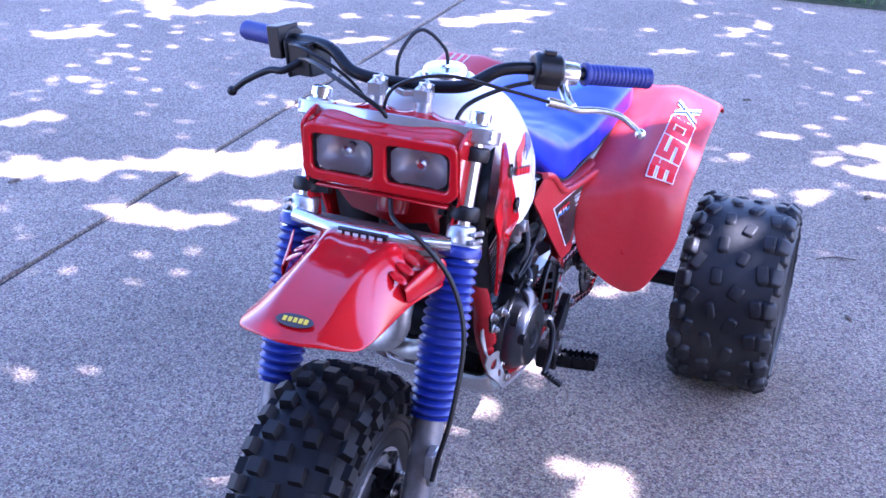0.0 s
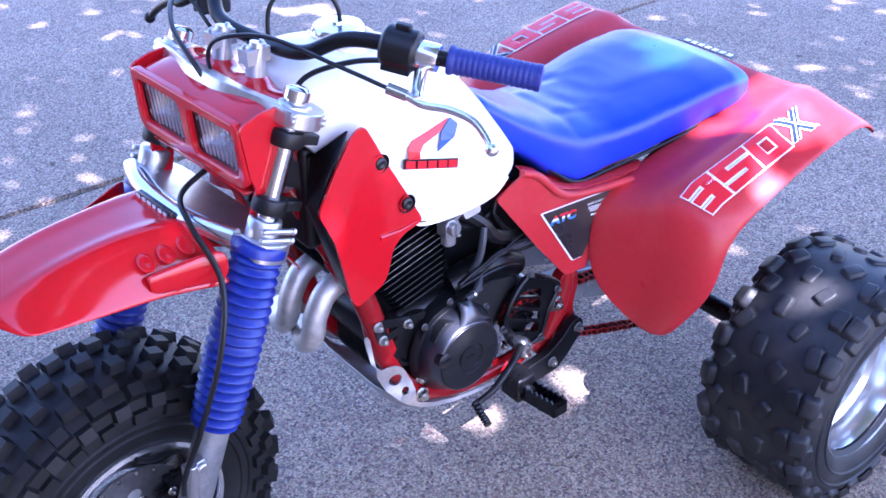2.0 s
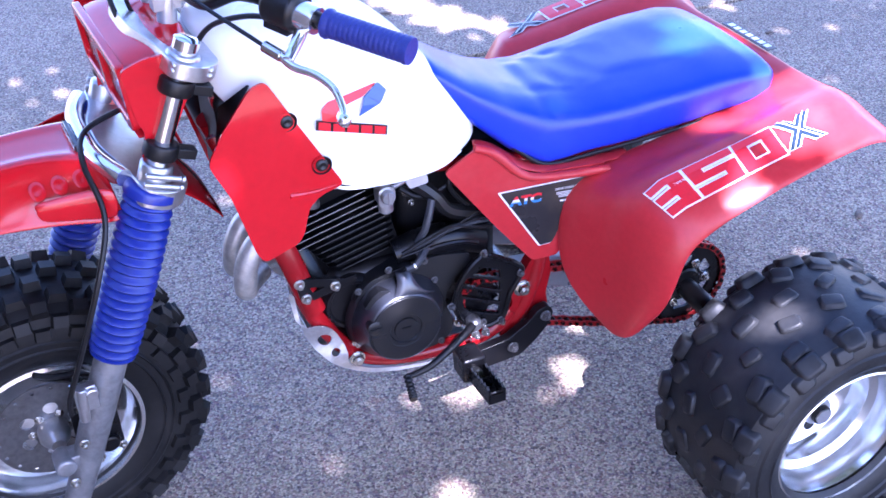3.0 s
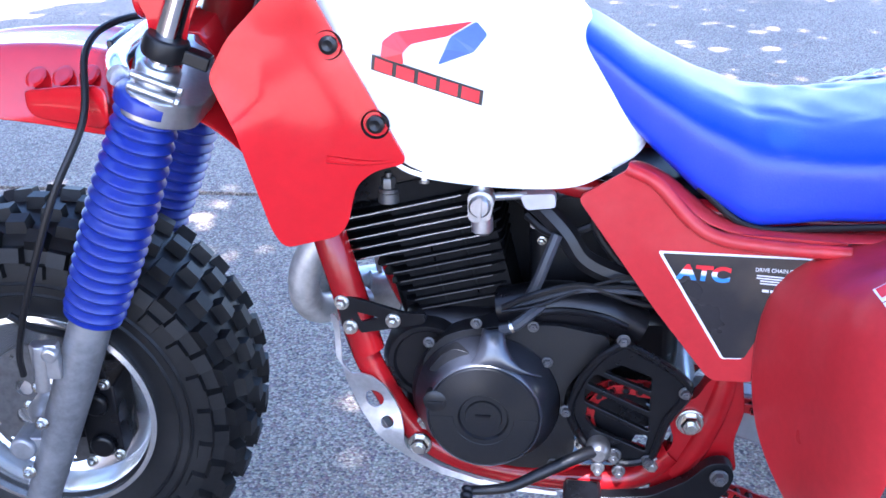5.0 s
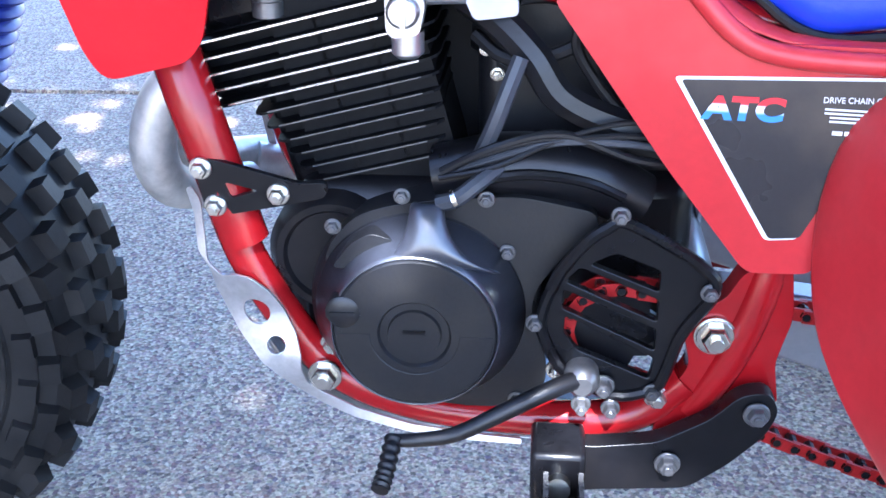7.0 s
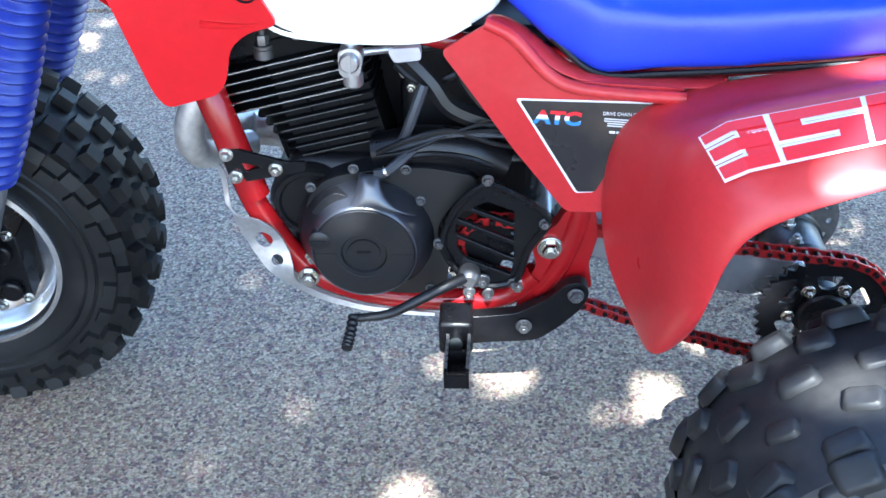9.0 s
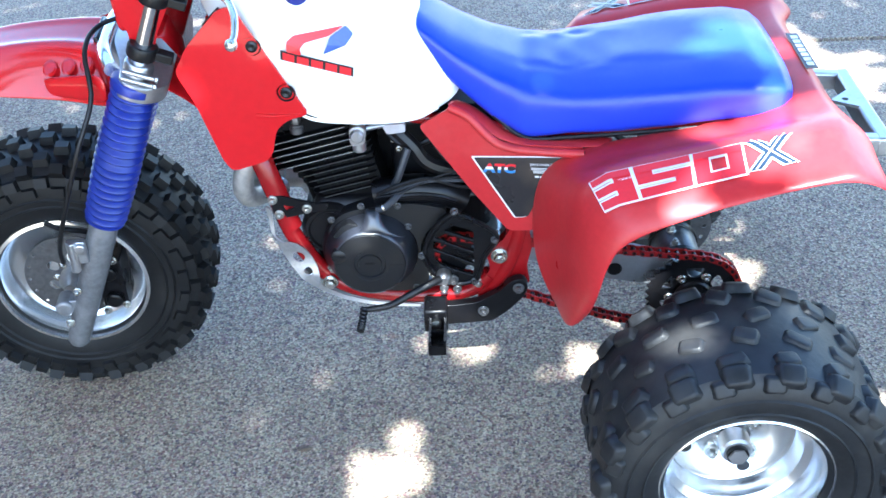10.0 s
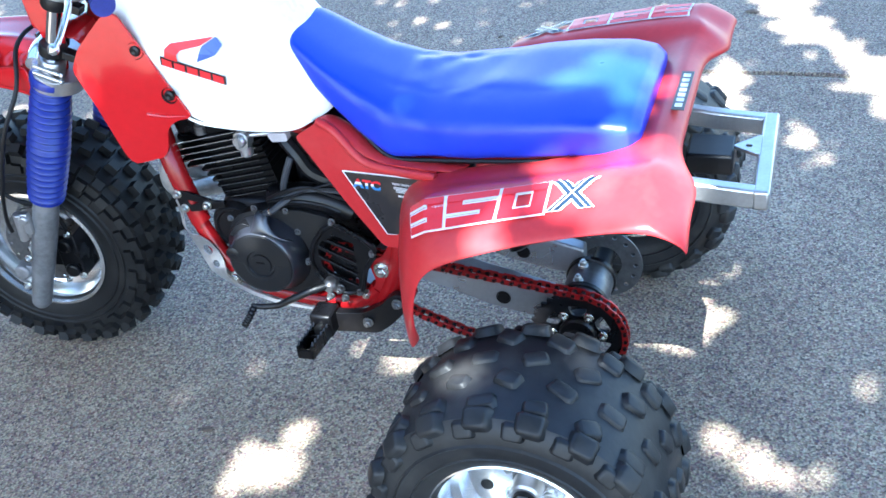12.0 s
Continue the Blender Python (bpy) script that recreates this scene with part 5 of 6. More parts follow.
    for i in range(7):
        part("strip_bar", box((1.3905, -0.074 + i * 0.0185, 0.6765), (1.4025, -0.062 + i * 0.0185, 0.6775)), DWHITE, strip, smooth=False)
    return g


guard = rear_guard()


# -- side panels with the triangular caution sticker --
def side_panel(m):
    o = rounded([(0.708, 0.616), (0.768, 0.657), (0.782, 0.655), (0.83, 0.606), (0.862, 0.590), (1.000, 0.590), (0.955, 0.545), (0.930, 0.470), (0.915, 0.412), (0.866, 0.408), (0.80, 0.490)], 0.010)
    mm = (m if m is not None else Matrix.Identity(4)) @ Matrix.Translation((0.809, -0.137, -0.012)) @ Matrix.Rotation(radians(-8.5), 4, 'Z') @ Matrix.Translation((-0.805, 0.1318, 0))
    bm = plate(o, -0.131, -0.126, bend=lambda x, z: 0.05 * max(0, 0.76 - x))
    ob = part("side_panel", bm, FADED, trike, "faded red plastic side panel", m=mm, bevel=0.003)
    # raised rim along the seat
    bm = tube([(0.762, -0.126, 0.654), (0.795, -0.129, 0.640), (0.835, -0.132, 0.600), (0.868, -0.134, 0.584), (0.93, -0.136, 0.580), (1.0, -0.142, 0.583)], 0.008, 10, 5)
    part("panel_rim", bm, FADED, ob, m=mm)
    rim = [(0.756, 0.657), (0.795, 0.645), (0.835, 0.606), (0.868, 0.590), (0.93, 0.587), (1.0, 0.590), (1.04, 0.594)]
    part("panel_ledge", sheet([[(x, -0.130, z) for x, z in rim], [(x + 0.006, -0.112, z + 0.004) for x, z in rim], [(x + 0.010, -0.085, z - 0.004) for x, z in rim]]), FADED, ob, m=mm, solid=0.003, sub=1)
    tri = [(0.800, 0.563), (0.970, 0.571), (0.950, 0.537), (0.928, 0.500), (0.912, 0.468), (0.900, 0.441), (0.877, 0.438)]
    st = part("caution_sticker", plate(rounded(tri, 0.004), -0.1318, -0.1325), DWHITE, ob, "black triangular sticker with white border", smooth=False, m=mm)
    c = Vector((0.892, 0.527))
    inner = [tuple(c + (Vector(p) - c) * 0.968 + Vector((0.0022, -0.0008))) for p in tri]
    part("sticker_field", plate(rounded(inner, 0.003), -0.1328, -0.1335), DECAL, st, smooth=False, m=mm)
    if m is None:
        lettering("ATC", 0.0235, TRICOLOUR, st, mm @ side_m(0.823, 0.5335, -0.1342, 1.0, 1.20, 1.0), "model_letters", 0.0004, 0.10, 0.0011)
        lettering("DRIVE CHAIN CAUTION", 0.0062, DWHITE, st, mm @ side_m(0.905, 0.5500, -0.1342, 2, 0.9, 1.0), "caution_words", 0.0003)
        for i, (x0, w) in enumerate(((0.907, 0.034), (0.907, 0.028), (0.911, 0.022), (0.911, 0.026))):
            part("text_bar", box((x0, -0.1346, 0.5448 - i * 0.0030), (x0 + w, -0.1340, 0.5461 - i * 0.0030)), DWHITE, st, smooth=False, m=mm)
        for x0, x1 in ((0.914, 0.921), (0.9225, 0.934)):
            part("text_bar", box((x0, -0.1346, 0.5265), (x1, -0.1340, 0.5295)), DWHITE, st, smooth=False, m=mm)


both(side_panel)

# -- frame --
def frame_side(m):
    bm = tube([(0.36, -0.030, 0.72), (0.394, -0.065, 0.62), (0.434, -0.105, 0.520), (0.450, -0.110, 0.430), (0.476, -0.114, 0.360), (0.528, -0.115, 0.282), (0.60, -0.116, 0.246), (0.70, -0.118, 0.235), (0.79, -0.122, 0.245), (0.835, -0.124, 0.285)], 0.0165, 16, 6)
    f = part("frame_tube", bm, FRAMERED, trike, "red painted steel frame tube", m=m)
    part("down_tube", tube([(0.40, -0.080, 0.60), (0.430, -0.108, 0.524), (0.455, -0.114, 0.437), (0.466, -0.116, 0.398)], 0.0205, 18, 5), FRAMERED, f, "thick red front down tube", m=m)
    o = rounded([(0.834, 0.356), (0.858, 0.366), (0.872, 0.393), (0.908, 0.399), (0.914, 0.352), (0.904, 0.309), (0.911, 0.268), (0.885, 0.272), (0.840, 0.233), (0.808, 0.230), (0.817, 0.270), (0.836, 0.305), (0.828, 0.335)], 0.009)
    part("pivot_plate", plate(o, -0.136, -0.112), FRAMERED, f, "red swingarm pivot plate", m=m, bevel=0.005)
    part("upright_tube", tube([(0.842, -0.126, 0.256), (0.872, -0.130, 0.32), (0.892, -0.126, 0.40), (0.90, -0.10, 0.52), (0.91, -0.08, 0.60)], 0.015, 14, 5), FRAMERED, f, m=m)
    bm = hexbolt((0.853, -0.138, 0.335), 0.0115, 0.013)
    lathe([(0.0175, -0.136), (0.0170, -0.1395), (0.010, -0.1395)], 28, at=(0.853, 0, 0.335), bm=bm)
    part("pivot_bolt", bm, STEEL, f, "zinc swingarm pivot nut", m=m)
    part("seat_rail", tube([(0.40, -0.035, 0.70), (0.55, -0.06, 0.64), (0.75, -0.09, 0.60), (1.0, -0.10, 0.575), (1.30, -0.10, 0.60)], 0.013, 12, 5), FRAMERED, f, m=m)
    part("rear_stay", tube([(0.90, -0.10, 0.42), (1.05, -0.10, 0.49), (1.25, -0.10, 0.59)], 0.011, 12, 4), FRAMERED, f, m=m)
    # engine mounting bracket
    o = rounded([(0.434, 0.474), (0.447, 0.478), (0.518, 0.458), (0.542, 0.459), (0.540, 0.446), (0.508, 0.439), (0.452, 0.428), (0.441, 0.434)], 0.006)
    b = part("engine_bracket", plate(o, -0.134, -0.128, [rounded([(0.458, 0.458), (0.486, 0.451), (0.463, 0.444)], 0.004)]), BLACK, f, "black engine mounting bracket", m=m, bevel=0.001)
    for x, z in ((0.441, 0.470), (0.450, 0.438), (0.502, 0.449)):
        part("bracket_bolt", hexbolt((x, -0.134, z), 0.0068, 0.010), STEEL, b, m=m)
    part("frame_bolt", hexbolt((0.529, -0.132, 0.280), 0.011, 0.012), STEEL, f, m=m)
    part("frame_bolt", hexbolt((0.811, -0.134, 0.272), 0.008, 0.010), STEEL, f, m=m)
    # radiator-side guard
    part("head_gusset", plate(rounded([(0.355, 0.80), (0.40, 0.79), (0.45, 0.70), (0.44, 0.62), (0.405, 0.60), (0.385, 0.66)], 0.01), -0.062, -0.050), FRAMERED, f, m=m, bevel=0.003)


both(frame_side)
part("steering_head", lathe([(0.028, 0), (0.030, 0.01), (0.030, 0.15), (0.028, 0.16)], 24, 'Z'), FRAMERED, trike, "red steering head tube", m=Matrix.Translation((0.270, 0, 0.745)) @ RAKE.to_track_quat('Z', 'X').to_matrix().to_4x4())
part("air_scoop", box((0.36, -0.075, 0.62), (0.42, 0.075, 0.80)), PLASTIC, trike, bevel=0.01)

# -- skid plate --
def skid():
    path = [(0.470, 0.296), (0.478, 0.280), (0.486, 0.266), (0.494, 0.253), (0.530, 0.224), (0.600, 0.208), (0.700, 0.203), (0.780, 0.208)]
    ys = [-0.118, -0.10, -0.05, 0.0, 0.05, 0.10, 0.118]
    bm = sheet([[(x + (0.012 if abs(y) > 0.11 else 0), y, z + (0.010 if abs(y) > 0.11 else 0)) for y in ys] for x, z in path])
    s = part("skid_plate", bm, SKID, trike, "bare aluminium skid plate, scratched", solid=0.004, sub=1)
    for m in (None, MIRROR):
        o = [(0.441, 0.383), (0.440, 0.398), (0.438, 0.436), (0.432, 0.447), (0.427, 0.444), (0.431, 0.420), (0.433, 0.392), (0.442, 0.378), (0.445, 0.355), (0.460, 0.321), (0.481, 0.294), (0.500, 0.275), (0.513, 0.263), (0.531, 0.249), (0.559, 0.236), (0.606, 0.225), (0.655, 0.220), (0.704, 0.218)]
        o += [(0.704, 0.223), (0.655, 0.226), (0.607, 0.232), (0.560, 0.245), (0.534, 0.260), (0.519, 0.272), (0.515, 0.286), (0.516, 0.300), (0.512, 0.320), (0.503, 0.341), (0.493, 0.360), (0.480, 0.372), (0.464, 0.374), (0.452, 0.371)]
        bm = plate(rounded(o, 0.0035, 3), -0.1375, -0.1345, [circle2(0.479, 0.338, 0.0120), circle2(0.495, 0.309, 0.0080)], bend=lambda x, z: 0.010 * max(0, (0.485 - x) / 0.04) - 0.004 * math.sin(z * 70))
        part("skid_flange", bm, SKID, s, "bent aluminium flange with two holes", m=(m if m is not None else Matrix.Identity(4)) @ Matrix.Translation((-0.005, 0, 0.002)), bevel=0.001)


skid()


# -- engine --
def engine():
    A = radians(14)
    bm = box((0.505, -0.100, 0.268), (0.712, 0.115, 0.445))
    box((0.70, -0.060, 0.268), (0.84, 0.115, 0.44), bm)
    e = part("crankcase", bm, BLACK, trike, "black engine crankcase", bevel=0.02)
    part("crankcase_front", lathe([(1e-5, -0.106), (0.040, -0.106), (0.043, -0.110), (0.049, -0.110), (0.057, -0.098), (0.057, 0.10), (1e-5, 0.10)], 36, at=(0.538, 0, 0.381)), BLACK, e)
    # left casing with the generator cover
    o = rounded([(0.530, 0.340), (0.536, 0.400), (0.560, 0.428), (0.590, 0.438), (0.638, 0.445), (0.696, 0.448), (0.753, 0.436), (0.757, 0.420), (0.728, 0.397), (0.708, 0.366), (0.704, 0.345), (0.719, 0.296), (0.717, 0.270), (0.684, 0.250), (0.62, 0.250), (0.565, 0.272)], 0.014)
    side = part("side_casing", plate(o, -0.085, -0.127), COVER, e, "satin black side casing", bevel=0.006)
    bm = lathe([(0.094, -0.148), (0.092, -0.156), (0.086, -0.164), (0.068, -0.194), (0.066, -0.202), (0.0645, -0.2035), (0.030, -0.204), (0.028, -0.201), (0.022, -0.201), (0.021, -0.204), (1e-5, -0.204)], 56, at=(0.627, 0, 0.378))
    gen = Matrix.Translation((-0.015, 0.034, -0.034))
    part("generator_cover", bm, COVER, e, "round satin black generator cover", m=gen)
    part("cover_bevel", lathe([(0.0875, -0.1640), (0.0692, -0.1945), (0.0678, -0.2020)], 56, at=(0.627, 0, 0.378)), COVERSHEEN, e, "glossy black bevel round the cover, bluish sky sheen in its colour", m=gen, solid=0.0012)
    # the lower half of the face stands a little proud, with a dip round the middle ring
    o = [(0.627 + 0.0635 * math.cos(a), 0.378 + 0.0635 * math.sin(a)) for a in [math.pi + k * math.pi / 28 for k in range(29)]]
    o += [(0.627 + 0.036 * math.cos(a), 0.378 + 0.036 * math.sin(a)) for a in [-k * math.pi / 14 for k in range(15)]]
    part("cover_step", plate(o, -0.2046, -0.2030), COVER, e, m=gen, bevel=0.0006)
    part("cover_slot", box((0.618, -0.2055, 0.3795), (0.636, -0.2035, 0.3825)), BLACK, e, smooth=False, m=gen)
    bm = lathe([(0.014, -0.19), (0.014, -0.204), (0.011, -0.206), (1e-5, -0.206)], 20, at=(0.570, 0, 0.397))
    box((0.560, -0.2075, 0.3955), (0.580, -0.205, 0.3985), bm)
    part("inspection_plug", bm, COVER, e, m=gen)
    # unreadable raised maker's mark as plain bars
    for i in range(7):
        part("raised_bar", box((0.590 + i * 0.0105, -0.2035, 0.414), (0.597 + i * 0.0105, -0.2022, 0.4195)), COVER, e, smooth=False, m=gen)
    # shiny neck above the cover, the sky's bluish sheen put into its colour
    rows = []
    for z, y, a, b in ((0.452, -0.142, 0.606, 0.637), (0.444, -0.156, 0.605, 0.638), (0.428, -0.164, 0.602, 0.643), (0.418, -0.167, 0.590, 0.658), (0.410, -0.166, 0.574, 0.674), (0.400, -0.162, 0.558, 0.690)):
        rows.append([(a + (b - a) * k / 6, y + 0.010 * abs(k / 3 - 1) ** 3, z - 0.012 * abs(k / 3 - 1) ** 2 * (1 if z < 0.425 else 0.2)) for k in range(7)])
    part("casing_neck", sheet(rows), COVERSHEEN, e, "glossy black casing neck, bluish sky sheen in its colour", solid=0.02, sub=2)
    o = rounded([(0.552, 0.415), (0.568, 0.436), (0.585, 0.446), (0.604, 0.440), (0.600, 0.425), (0.575, 0.412)], 0.006)
    part("casing_lug", plate(o, -0.128, -0.150), COVER, e, bevel=0.005, m=Matrix.Translation((-0.008, 0, -0.022)))
    for x, z in ((0.543, 0.429), (0.600, 0.457), (0.667, 0.456), (0.684, 0.410), (0.545, 0.345), (0.693, 0.270)):
        part("case_bolt", hexbolt((x, -0.128, z - 0.010), 0.0052, 0.006), DARKSTEEL, e)
    part("case_bolt", hexbolt((0.727, -0.128, 0.292), 0.007, 0.010), STEEL, e)
    part("oil_bolt", hexbolt((0.535, -0.122, 0.305), 0.008, 0.008), STEEL, e)
    # rounded upper casing and its cast ribs
    bm = tube([(0.625, -0.092, 0.452), (0.68, -0.096, 0.462), (0.74, -0.094, 0.456), (0.79, -0.088, 0.430)], lambda t: 0.024 + 0.004 * math.sin(t * 3.1), 18, 5)
    up_case = part("upper_casing", bm, BLACK, e, "rounded black upper casing")
    part("casing_rib", tube([(0.655, -0.121, 0.458), (0.70, -0.124, 0.466), (0.745, -0.120, 0.459), (0.775, -0.114, 0.444)], 0.0045, 8, 4), BLACK, up_case)
    # barrel: a stack of cooling fins that lean forward
    up, along = Vector((-math.sin(A), 0, math.cos(A))), Vector((math.cos(A), 0, math.sin(A)))
    o0 = Vector((0.590, 0, 0.452))
    m = Matrix(((along.x, 0, up.x, o0.x), (0, 1, 0, 0), (along.z, 0, up.z, o0.z), (0, 0, 0, 1)))
    part("barrel_core", box((-0.0, 0.0, -0.03), (0.13, 0.07, 0.15), box((-0.066, -0.080, -0.03), (0.052, 0.080, 0.165))), FINBLACK, e, "black cylinder barrel", m=m)
    part("head_front", box((-0.135, -0.070, 0.085), (-0.05, 0.070, 0.150), box((-0.092, -0.070, -0.02), (-0.05, 0.070, 0.10))), FINBLACK, e, m=m, bevel=0.008)
    part("cylinder_head", box((-0.125, -0.075, 0.140), (0.055, 0.075, 0.205)), BLACK, e, "black cylinder head", m=m, bevel=0.012)
    for i in range(11):
        h = 0.004 + i * 0.0135
        t = i / 10
        a, b, w = -0.075 - 0.052 * t - (0.024 if i >= 6 else 0), 0.046 + 0.024 * t, 0.088 + 0.008 * t
        o = rounded([(a, -w), (a, w), (b, w), (b, -w)], 0.016, 3)
        bm = bmesh.new()
        vs = [[bm.verts.new((x, y, h + dz)) for x, y in o] for dz in (0, 0.0024)]
        bm.faces.new(vs[0])
        bm.faces.new(vs[1])
        n = len(o)
        for k in range(n):
            bm.faces.new((vs[0][k], vs[0][(k + 1) % n], vs[1][(k + 1) % n], vs[1][k]))
        part("cooling_fin", bm, FINBLACK, e, m=m, smooth=False)
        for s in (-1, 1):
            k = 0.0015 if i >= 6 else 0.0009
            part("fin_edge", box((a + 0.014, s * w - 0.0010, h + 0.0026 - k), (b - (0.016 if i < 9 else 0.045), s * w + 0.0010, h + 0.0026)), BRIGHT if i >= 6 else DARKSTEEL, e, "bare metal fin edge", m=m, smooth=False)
    for j in range(2):
        for s in (-1, 1):
            part("fin_brace", box((-0.032 + 0.042 * j, s * 0.078 - 0.002, 0.0), (-0.029 + 0.042 * j, s * 0.078 + 0.002, 0.14)), BLACK, e, m=m, smooth=False)
    part("head_bolt", hexbolt((0.492, -0.078, 0.590), 0.009, 0.018, 'Z', 1, disc(0.013, 0.578, 0.590, (0.492, -0.078, 0), 20, 'Z')), DARKSTEEL, e)
    part("head_bolt", hexbolt((0.535, -0.075, 0.602), 0.006, 0.012, 'Z', 1), STEEL, e)
    # carburettor, intake and hoses
    bm = tube([(0.65, 0, 0.565), (0.70, 0, 0.56), (0.76, 0, 0.55), (0.84, 0, 0.54)], lambda t: 0.032 + 0.006 * math.sin(t * 20), 18, 5)
    part("carburettor", bm, BLACK, trike, "black carburettor and intake")
    part("air_box", box((0.655, -0.045, 0.43), (0.93, 0.11, 0.600)), PLASTIC, trike, "black air box behind the panels", bevel=0.015)
    cable("breather_hose", [(0.640, -0.080, 0.592), (0.668, -0.094, 0.578), (0.696, -0.102, 0.553), (0.718, -0.102, 0.522), (0.76, -0.092, 0.500), (0.81, -0.085, 0.490)], 0.0135, PLASTIC, "thick black breather hose")
    cable("vent_hose", [(0.692, -0.112, 0.556), (0.682, -0.120, 0.530), (0.672, -0.122, 0.503), (0.662, -0.112, 0.478)], 0.0068, HOSE, "grey rubber vent hose", False)
    cable("stub_hose", [(0.630, -0.140, 0.446), (0.645, -0.142, 0.452), (0.660, -0.136, 0.462), (0.676, -0.120, 0.470)], 0.0068, HOSE, "grey rubber stub hose", False)
    part("hose_clamp", tube([(0.6420, -0.1420, 0.4508), (0.6455, -0.1420, 0.4524)], 0.0078, 12), STEEL, trike, "bright wire hose clamp")
    rnd = random.Random(8)
    for i in range(7):
        a, b, c = rnd.uniform(-0.006, 0.006), rnd.uniform(-0.010, 0.012), rnd.uniform(-0.014, 0.020)
        cable("loom_wire", [(0.632 + a, -0.128 + a, 0.462 + 0.3 * b), (0.672, -0.130 + a, 0.478 + b), (0.722, -0.124, 0.492 + b + 0.4 * c), (0.775, -0.112, 0.488 + c), (0.82, -0.098, 0.478 + c)], rnd.choice((0.0022, 0.0028, 0.0036)), rnd.choice((PLASTIC, PLASTIC, HOSE)), "thin black engine wire")
    part("fuel_filter", plate(rounded([(0.648, 0.600), (0.688, 0.603), (0.690, 0.586), (0.656, 0.582)], 0.005), -0.106, -0.080), FILTER, trike, "pale translucent fuel filter", bevel=0.003)
    cable("carburettor_hose", [(0.645, -0.070, 0.560), (0.672, -0.082, 0.545), (0.705, -0.084, 0.548), (0.745, -0.075, 0.565)], 0.0055, PLASTIC, "black carburettor hose")
    cable("overflow_hose", [(0.735, -0.088, 0.590), (0.728, -0.090, 0.560), (0.745, -0.090, 0.530), (0.770, -0.088, 0.500)], 0.0045, PLASTIC, "thin black overflow hose")
    for x, y, z in ((0.663, -0.060, 0.548), (0.672, -0.062, 0.528), (0.690, -0.060, 0.590)):
        part("carburettor_screw", hexbolt((x, y, z), 0.0045, 0.008), STEEL, trike)
    cable("spark_lead", [(0.60, -0.05, 0.605), (0.66, -0.065, 0.592), (0.73, -0.06, 0.60), (0.80, -0.05, 0.58)], 0.0045)
    part("coil_bracket", box((0.76, -0.098, 0.455), (0.772, -0.085, 0.50)), BLACK, trike, bevel=0.002)
    # petcock
    bm = plate(rounded([(0.592, 0.607), (0.592, 0.580), (0.597, 0.574), (0.617, 0.577), (0.622, 0.600), (0.617, 0.610), (0.604, 0.612)], 0.005), -0.130, -0.106)
    lathe([(0.0125, -0.130), (0.0125, -0.138), (0.010, -0.141), (1e-5, -0.141)], 20, at=(0.606, 0, 0.596), bm=bm)
    lathe([(1e-5, 0.557), (0.008, 0.557), (0.0125, 0.561), (0.0125, 0.578)], 18, 'Z', (0.607, -0.118, 0), bm)
    lathe([(0.009, 0.605), (0.009, 0.625)], 14, 'Z', (0.606, -0.112, 0), bm)
    box((0.6045, -0.1445, 0.585), (0.6085, -0.139, 0.609), bm)
    tube([(0.62, -0.118, 0.602), (0.655, -0.098, 0.598)], 0.005, 10, bm=bm)
    part("fuel_tap", bm, ALLOY, trike, "polished fuel tap under the tank")
    cable("fuel_hose", [(0.684, -0.093, 0.596), (0.705, -0.085, 0.596), (0.74, -0.07, 0.585)], 0.006, PLASTIC, "black fuel hose")
    # exhaust headers, twin pipes
    for y in (-0.048, 0.030):
        bm = tube([(0.510, y * 0.9, 0.530), (0.455, y, 0.530), (0.402, y, 0.514), (0.377, y, 0.478), (0.370, y + 0.004, 0.440), (0.374, y + 0.030, 0.405), (0.390, y + 0.075, 0.385), (0.420, y + 0.120, 0.372)], 0.0205, 18, 6)
        part("exhaust_pipe", bm, PIPE, trike, "heat-dulled silver exhaust header")
    part("exhaust_run", tube([(0.415, 0.115, 0.374), (0.50, 0.145, 0.35), (0.65, 0.16, 0.36), (0.85, 0.17, 0.42), (1.05, 0.16, 0.50)], 0.024, 16, 5), PIPE, trike)
    part("silencer", lathe([(0.02, 0), (0.048, 0.02), (0.050, 0.04), (0.050, 0.30), (0.045, 0.32), (0.02, 0.33)], 28, 'X', (1.05, 0.165, 0.50)), BLACK, trike, "black silencer under the mudguard")


engine()

